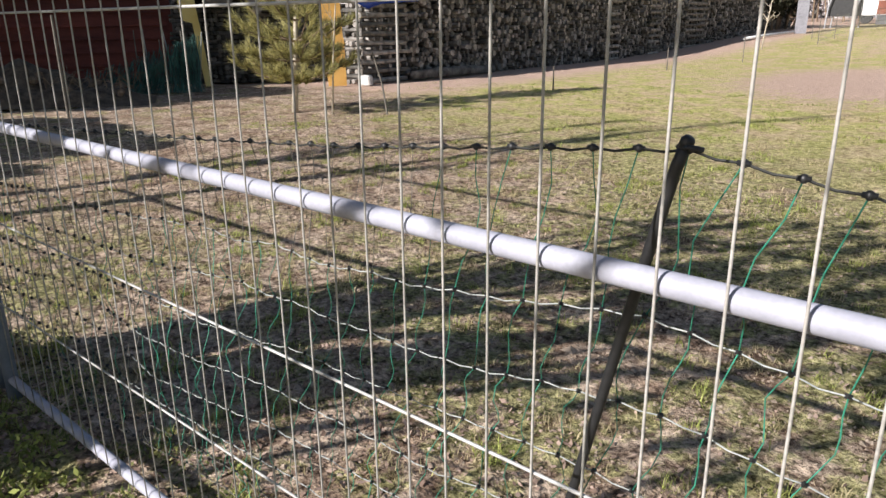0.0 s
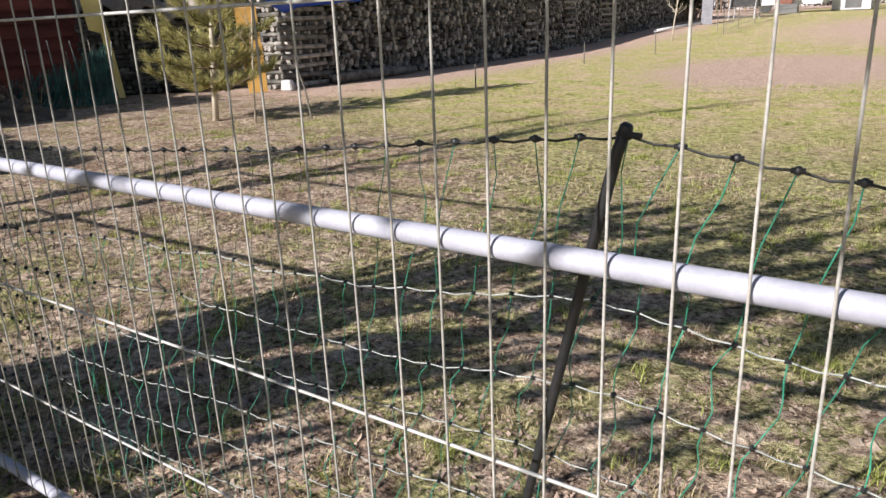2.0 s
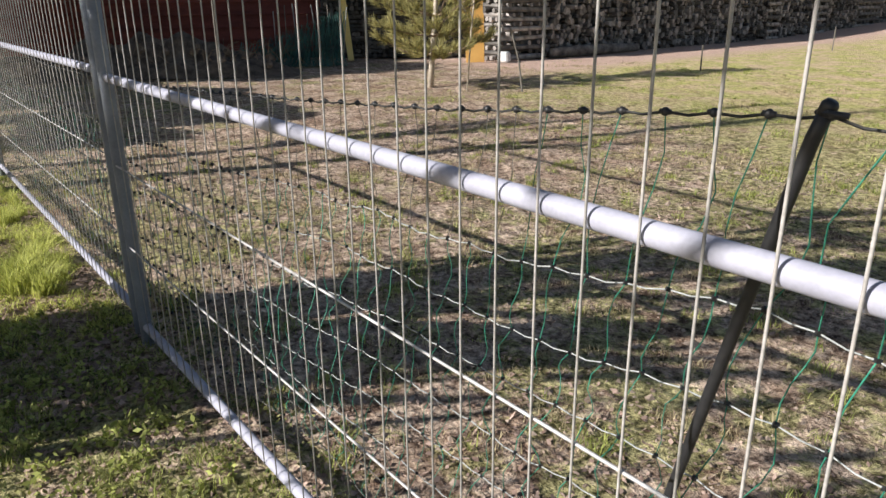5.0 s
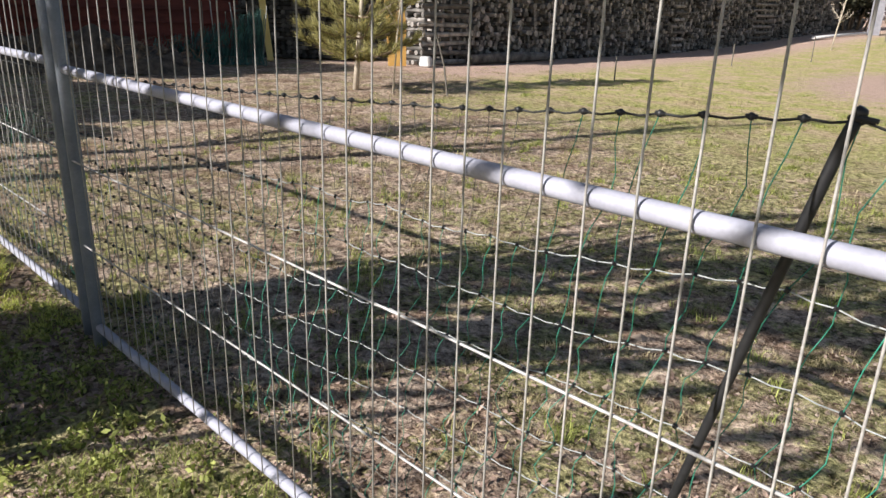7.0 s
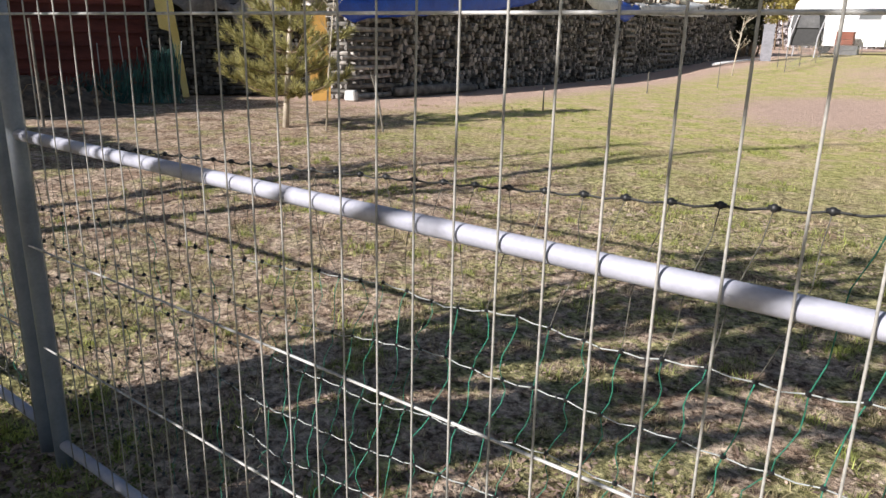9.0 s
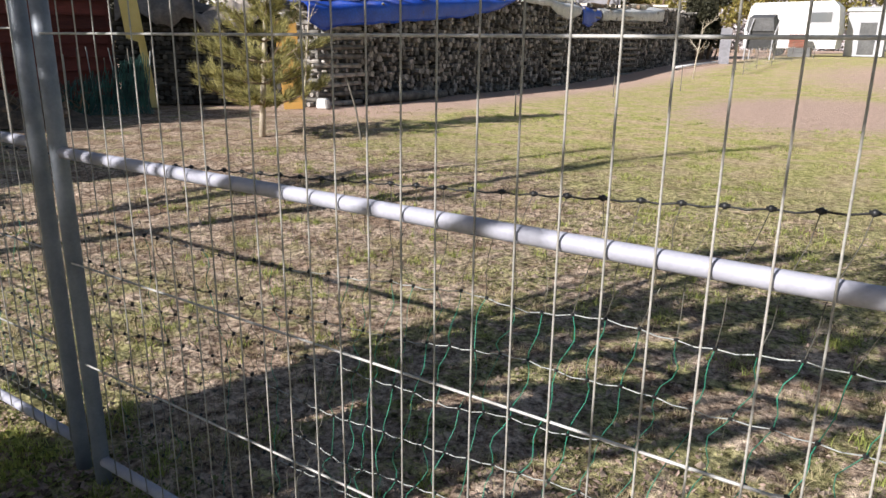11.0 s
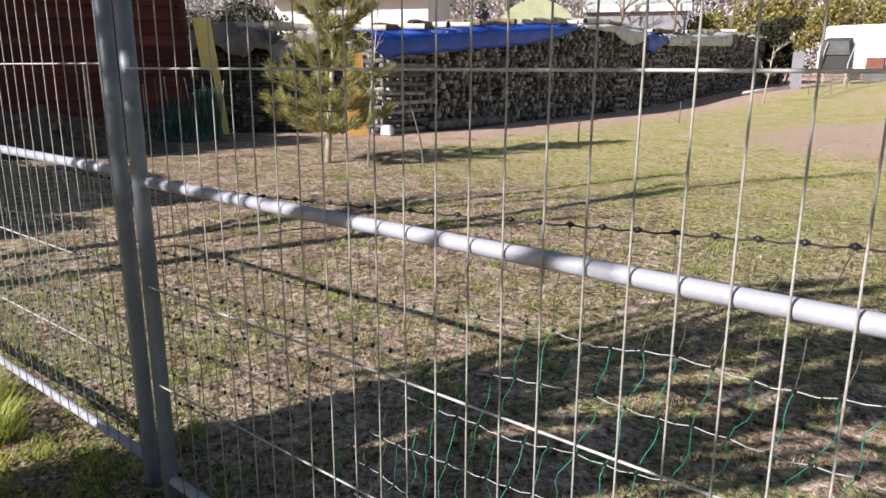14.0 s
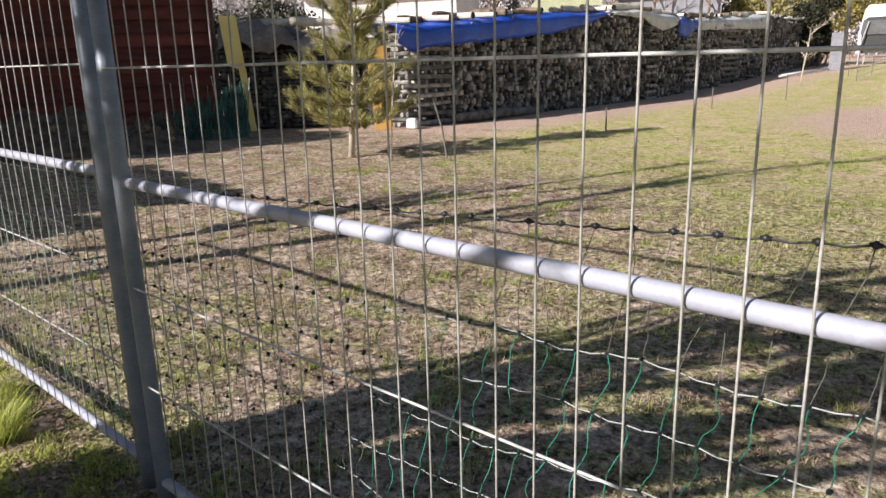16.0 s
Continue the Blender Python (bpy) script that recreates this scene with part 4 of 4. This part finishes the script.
# added out of view: stems and branches laid out from the wanted shadow streaks
screen = thing("shade_caster", "unseen stems and branches added to cast streaky shade", "shrub", (0, -2.4, 0))
g, leaf_at = Geo(), []
def under(x):
    return 1.84 + 0.26 * max(0.0, x)


for i in range(21):   # stems that rise from the ground
    x = q.uniform(-0.42, 0.0) if i < 14 else 0.1 + (i - 14) * 0.42 + q.uniform(-0.12, 0.12)
    r, y = q.choice((0.016, 0.022, 0.03, 0.036)), q.uniform(-0.25, 0.25)
    lean = q.uniform(-0.05, 0.05) if i < 14 else q.uniform(0.9, 1.3)
    top = q.uniform(1.9, 2.6) if i < 14 else min(2.3, under(x) + q.uniform(-0.1, 0.3))
    r = r if i < 14 else r * 0.7
    g.tube([(x - lean, y, -0.05), (x - lean * 0.45, y, top * 0.5), (x - lean * 0.18, y, top * 0.8), (x, y, top)], [r, r * 0.9, r * 0.75, r * 0.3], 6, False)
for k in range(3):    # limbs that slant up and outwards
    g.tube([(-0.45, 0.1 * k, 1.75 + 0.2 * k), (0.3, 0.1 * k - 0.1, 2.2 + 0.3 * k), (1.2, 0, 2.75 + 0.4 * k), (2.4, 0, 3.3 + 0.45 * k)], [0.034, 0.026, 0.018, 0.008], 8, False)
def slant(x, z, ln, slope, r):
    """A branch whose tip is at x and z, leaning outwards by slope."""
    y, xb = q.uniform(-0.25, 0.25), x - slope * ln
    g.tube([(xb, y, z - ln), ((x + xb) / 2 + q.uniform(-0.02, 0.02), y, z - ln / 2), (x, y, z)], [r * 0.85, r, r * 0.45], 6, False)
    return (x + xb) / 2, y, z - ln / 2


for i in range(19):   # parallel limbs of the crown, gapped where the light falls through
    c, z = -2.95 + 0.165 * i + q.uniform(-0.03, 0.03), 1.95 + 0.012 * i
    while z < 4.0:
        ln = q.uniform(0.35, 0.8)
        zt = z + ln
        x = c + 0.82 * zt
        if x > -0.95 and q.random() < (0.78 if z > 2.35 or x < 0.5 else 0.4):
            # branches are cut between lo and hi to keep the middle rail sunlit
            r, lo, hi = q.uniform(0.022, 0.040), 2.27 + q.uniform(-0.06, 0.03), 2.54 + q.uniform(-0.03, 0.06)
            if c + 0.82 * 2.4 < 0.4 or zt < lo or z > hi:
                slant(x, zt, ln, q.uniform(0.76, 0.88), r)
            else:
                if z < lo - 0.1:
                    slant(c + 0.82 * lo, lo, lo - z, 0.82, r)
                if zt > hi + 0.1:
                    slant(x, zt, zt - hi, 0.82, r)
        z = zt + q.uniform(0.0, 0.14)
for i in range(16):   # the trunk-side fringe
    zt = q.uniform(1.85, 2.38)
    slant((zt - 1.76) * 1.35 - 0.14 - q.uniform(0.0, 0.45), zt, 0.45, q.uniform(0.8, 1.1), q.uniform(0.028, 0.042))
for i in range(13):   # low branches close to the stems
    slant(q.uniform(-0.35, 0.3), q.uniform(1.6, 1.95), 0.6, q.uniform(0.6, 0.95), q.uniform(0.022, 0.038))
for i in range(70):   # thinner branches between them
    zt, ln = q.uniform(2.65, 4.1), q.uniform(0.25, 0.6)
    at = slant(q.uniform(-0.85, 2.6), zt, min(ln, zt - (2.05 if i % 3 == 0 else 2.42)), q.uniform(0.3, 0.95), q.choice((0.014, 0.02, 0.026)))
    if i % 2 == 0:
        leaf_at.append((at, (q.uniform(0.06, 0.14), 0.1, q.uniform(0.03, 0.07))))
for i in range(30):   # sprays at the twigs' tips
    leaf_at.append(((q.uniform(-0.15, 0.75), q.uniform(-0.2, 0.2), q.uniform(2.52, 3.05)), (q.uniform(0.02, 0.05), 0.1, q.uniform(0.08, 0.2))))
for i in range(45):
    leaf_at.append(((q.uniform(-1.1, -0.9), q.uniform(-0.3, 0.3), q.uniform(0.05, 1.45)), (0.15, 0.25, 0.16)))
for i in range(110):
    leaf_at.append(((q.uniform(-0.8, -0.25), q.uniform(-0.3, 0.3), q.uniform(0.05, 1.45)), (0.2, 0.25, 0.22)))
g.tube([(-0.5, 0, -0.05), (-0.49, 0, 1.2), (-0.51, 0, 1.9), (-0.45, 0, 2.8)], [0.14, 0.12, 0.07, 0.02], 10, False)
part("stem", g, M_BARK, screen)["kind"] = "stuff"
part("foliage", soup("foliage", leaf_cloud(leaf_at, 60, 0.04), 4, M_LEAF), M_LEAF, screen)
# added out of view: trunk and limbs sized by the shadow around the posts
old_tree = thing("tree", "unseen thick trunk added to shade the posts and ground", "tree", (-0.89, -2.4, 0))
part("trunk", Geo().tube([(0, 0, -0.1), (0.02, 0, 0.8), (-0.01, 0, 1.5), (0.0, 0, 1.95)], [0.29, 0.26, 0.25, 0.23], 14), M_BARK, old_tree)
g = Geo()
for i in range(22):
    a = -0.24 + 0.027 * i + q.uniform(-0.012, 0.012)
    top = q.uniform(2.5, 3.5)
    g.tube([(a * 0.9, 0, 1.85), (a, q.uniform(-0.1, 0.1), 2.3), (a + q.uniform(-0.03, 0.03) + max(0, a) * 0.2, 0, top)], [q.uniform(0.014, 0.032), 0.018, 0.006], 6, False)
part("limb", g, M_BARK, old_tree)["kind"] = "stuff"
part("crown", soup("crown", leaf_cloud([((q.uniform(-0.1, 3.2), q.uniform(-0.4, 0.4), q.uniform(2.6, 3.8)), (q.uniform(0.03, 0.09), 0.2, q.uniform(0.15, 0.4))) for _ in range(30)], 30, 0.045), 4, M_LEAF), M_LEAF, old_tree)
# two thin trunks added out of view for their narrow shadows
for x, h in ((-4.0, 6.4), (-4.9, 6.2)):
    bare_tree("bare_tree", (x, -2.4, 0), h, 0.11, "unseen slender tree added for its thin shadow", M_BARK, int(h * 10), (0.1, 0), 0.35, 2)
# unseen crown filling the outline of the dark patch at the left
low = []
while len(low) < 125:
    x, z = q.uniform(-7.8, 0.8), q.uniform(1.7, 3.25)
    if x < 0.8 - 0.9 * max(0.0, z - 2.0):
        low.append(((x, q.uniform(-0.4, 0.4), z), (0.45, 0.4, 0.3)))
shade_tree((-6.6, -2.4, 0), 2.2, low, 380, 0.09)
# unseen crown, its height stepped to shade the shed and spare the pine
big = []
for i in range(170):
    x = q.uniform(-19, -11.6)
    hi = 5.2 if x > -13.4 else 5.7 if x > -14.4 else 8.2 if x > -15.2 else 9.4
    big.append(((x + 15, q.uniform(-0.8, 0.8), q.uniform(1.4, hi - 0.5)), (0.8, 0.7, 0.7)))
shade_tree((-15.0, -1.4, 0), 5.5, big, 330, 0.17)


# ---------------------------------------------------------------- grass and litter
def blades(n, xs, ys, length, width, keep=None, clump=0.0, each=14):
    x, y = rng.uniform(*xs, n), rng.uniform(*ys, n)
    if clump:
        cx, cy = rng.uniform(*xs, n // each), rng.uniform(*ys, n // each)
        k = rng.integers(0, len(cx), n)
        x, y = cx[k] + rng.normal(0, clump, n), cy[k] + rng.normal(0, clump, n)
    if keep is not None:
        ok = keep(x, y)
        x, y = x[ok], y[ok]
    n = len(x)
    z = np.array([gz(a, b) for a, b in zip(x, y)]) - 0.004
    a, ln = rng.uniform(0, 2 * math.pi, n), length * rng.uniform(0.4, 1.3, n)
    lean = rng.uniform(0.15, 0.9, n)
    d = np.stack([np.cos(a) * lean, np.sin(a) * lean, np.ones(n)], 1)
    d /= np.linalg.norm(d, axis=1)[:, None]
    s = np.stack([-np.sin(a), np.cos(a), np.zeros(n)], 1) * (width * rng.uniform(0.6, 1.3, n))[:, None]
    p = np.stack([x, y, z], 1)
    mid = p + d * (ln * 0.55)[:, None]
    tip = p + d * ln[:, None] + np.stack([np.cos(a), np.sin(a), -0.5 * np.ones(n)], 1) * (ln * 0.25)[:, None]
    return np.stack([p - s, p + s, mid + s * 0.6, tip, mid - s * 0.6], 1).reshape(-1, 3)


def field(lim, scale=1.1, off=0.0):
    return lambda x, y: np.array([noise.noise((a * scale, b * scale, off)) + 0.5 * noise.noise((a * scale * 3, b * scale * 3, off)) > lim for a, b in zip(x, y)])


lawn = np.concatenate([
    blades(70000, (-4.2, -0.25), (-1.5, 0.0), 0.045, 0.0021, field(-0.14, 2.6, 3.0), 0.024, 40),
    blades(20000, (-4.2, -0.35), (-1.1, -0.03), 0.10, 0.0024, field(0.0, 3.0, 8.0), 0.02, 120),
    blades(2600, (-1.9, -0.7), (-0.75, -0.12), 0.19, 0.0026, None, 0.03, 260)])
tagged(new("grass", blade_mesh("grass", lawn, M_LAWN)), "lush green grass tufts outside the fence", "grass", "", "stuff")
shade = blades(34000, (-0.6, 4.0), (-1.6, 0.0), 0.05, 0.002, field(-0.1, 2.5), 0.03, 30)
tagged(new("grass", blade_mesh("grass", shade, M_GRASS)), "sparse grass and weeds along the fence", "grass", "", "stuff")
run = np.concatenate([blades(95000, (-4, 4.2), (0.02, 5.0), 0.04, 0.0021, field(0.16, 3.2), 0.028, 26), blades(52000, (-8, 5), (4.5, 12), 0.045, 0.0032, field(0.02, 1.6), 0.05, 30)])
tagged(new("grass", blade_mesh("grass", run, M_DRY)), "short dry yellow-green grass in the run", "grass", "", "stuff")
tuft = np.concatenate([blades(46000, (-4, 4.2), (0.02, 5.0), 0.055, 0.0022, field(0.10, 2.6, 4.0), 0.025, 34), blades(42000, (-6, 5), (4.5, 13), 0.05, 0.0035, field(0.08, 1.3, 7.0), 0.05, 34), blades(150, (-0.4, -0.26), (0.16, 0.3), 0.09, 0.0018)])
tagged(new("grass", blade_mesh("grass", tuft, M_GRASS)), "fresh green tufts scattered over the run", "grass", "", "stuff")


def litter(n, xs, ys, size):
    x, y = rng.uniform(*xs, n), rng.uniform(*ys, n)
    z = np.array([gz(a, b) for a, b in zip(x, y)]) + 0.006
    a, tilt = rng.uniform(0, 6.28, n), rng.normal(0, 0.35, (n, 2))
    u = np.stack([np.cos(a), np.sin(a), tilt[:, 0]], 1) * (size * rng.uniform(0.4, 1.3, n))[:, None]
    w = np.stack([-np.sin(a), np.cos(a), tilt[:, 1]], 1) * (size * rng.uniform(0.2, 0.7, n))[:, None]
    p = np.stack([x, y, z], 1)
    return np.stack([p - u, p + w, p + u, p - w], 1).reshape(-1, 3)


def clods(n, xs, ys, size):
    """Small lumps of soil: four-sided pyramids, twelve vertices each."""
    x, y = rng.uniform(*xs, n), rng.uniform(*ys, n)
    z = np.array([gz(a, b) for a, b in zip(x, y)]) - 0.004
    r, a = size * rng.lognormal(0, 0.4, n), rng.uniform(0, 6.28, n)
    p = np.stack([x, y, z], 1)
    base = [p + np.stack([np.cos(a + k * 1.571) * r * rng.uniform(0.7, 1.3, n), np.sin(a + k * 1.571) * r * rng.uniform(0.7, 1.3, n), 0 * r], 1) for k in range(4)]
    top = p + np.stack([rng.normal(0, 0.3, n) * r, rng.normal(0, 0.3, n) * r, r * rng.uniform(0.35, 0.8, n) + 0.004], 1)
    return np.concatenate([np.stack([base[k], base[(k + 1) % 4], top], 1) for k in range(4)]).reshape(-1, 3)


lumps = np.concatenate([clods(30000, (-4.0, 3.8), (0.0, 5.2), 0.007), clods(4000, (-4.0, 3.8), (0.0, 5.2), 0.011)])
tagged(new("soil_clods", soup("soil_clods", lumps, 3, M_CLOD)), "dry pinkish soil clods scratched up in the run", "soil", "", "stuff")
lit = np.concatenate([litter(15000, (-5, 4.2), (-1.6, 5.5), 0.009), litter(5000, (-5, 4.2), (-1.6, 5.5), 0.014), litter(5000, (0.1, 3.4), (-1.0, 1.2), 0.014), litter(2600, (-1.3, 0.4), (-0.8, 0.0), 0.02), litter(5000, (-3.5, -0.3), (-1.2, 0.0), 0.014)])
weeds = leaf_cloud([((x, y, gz(x, y) + 0.02), (0.05, 0.05, 0.03)) for x, y in zip(rng.uniform(-0.7, 3.6, 620), rng.uniform(-1.2, 0.25, 620))], 20, 0.010)
sprout = leaf_cloud([((x, y, gz(x, y) + 0.025), (0.035, 0.035, 0.03)) for x, y in zip(rng.uniform(-0.6, 2.0, 330), rng.uniform(-0.95, -0.06, 330))], 14, 0.013)
tagged(new("weeds", soup("weeds", sprout, 4, M_GRASS)), "bright green broad-leaved sprouts among the litter", "weeds", "", "stuff")
tagged(new("weeds", soup("weeds", weeds, 4, M_WEED)), "low leafy weeds along the fence's foot", "weeds", "", "stuff")
tagged(new("fallen_leaves", soup("fallen_leaves", lit, 4, M_LITTER)), "dry leaves and wood chips scattered on the soil", "leaves", "", "stuff")
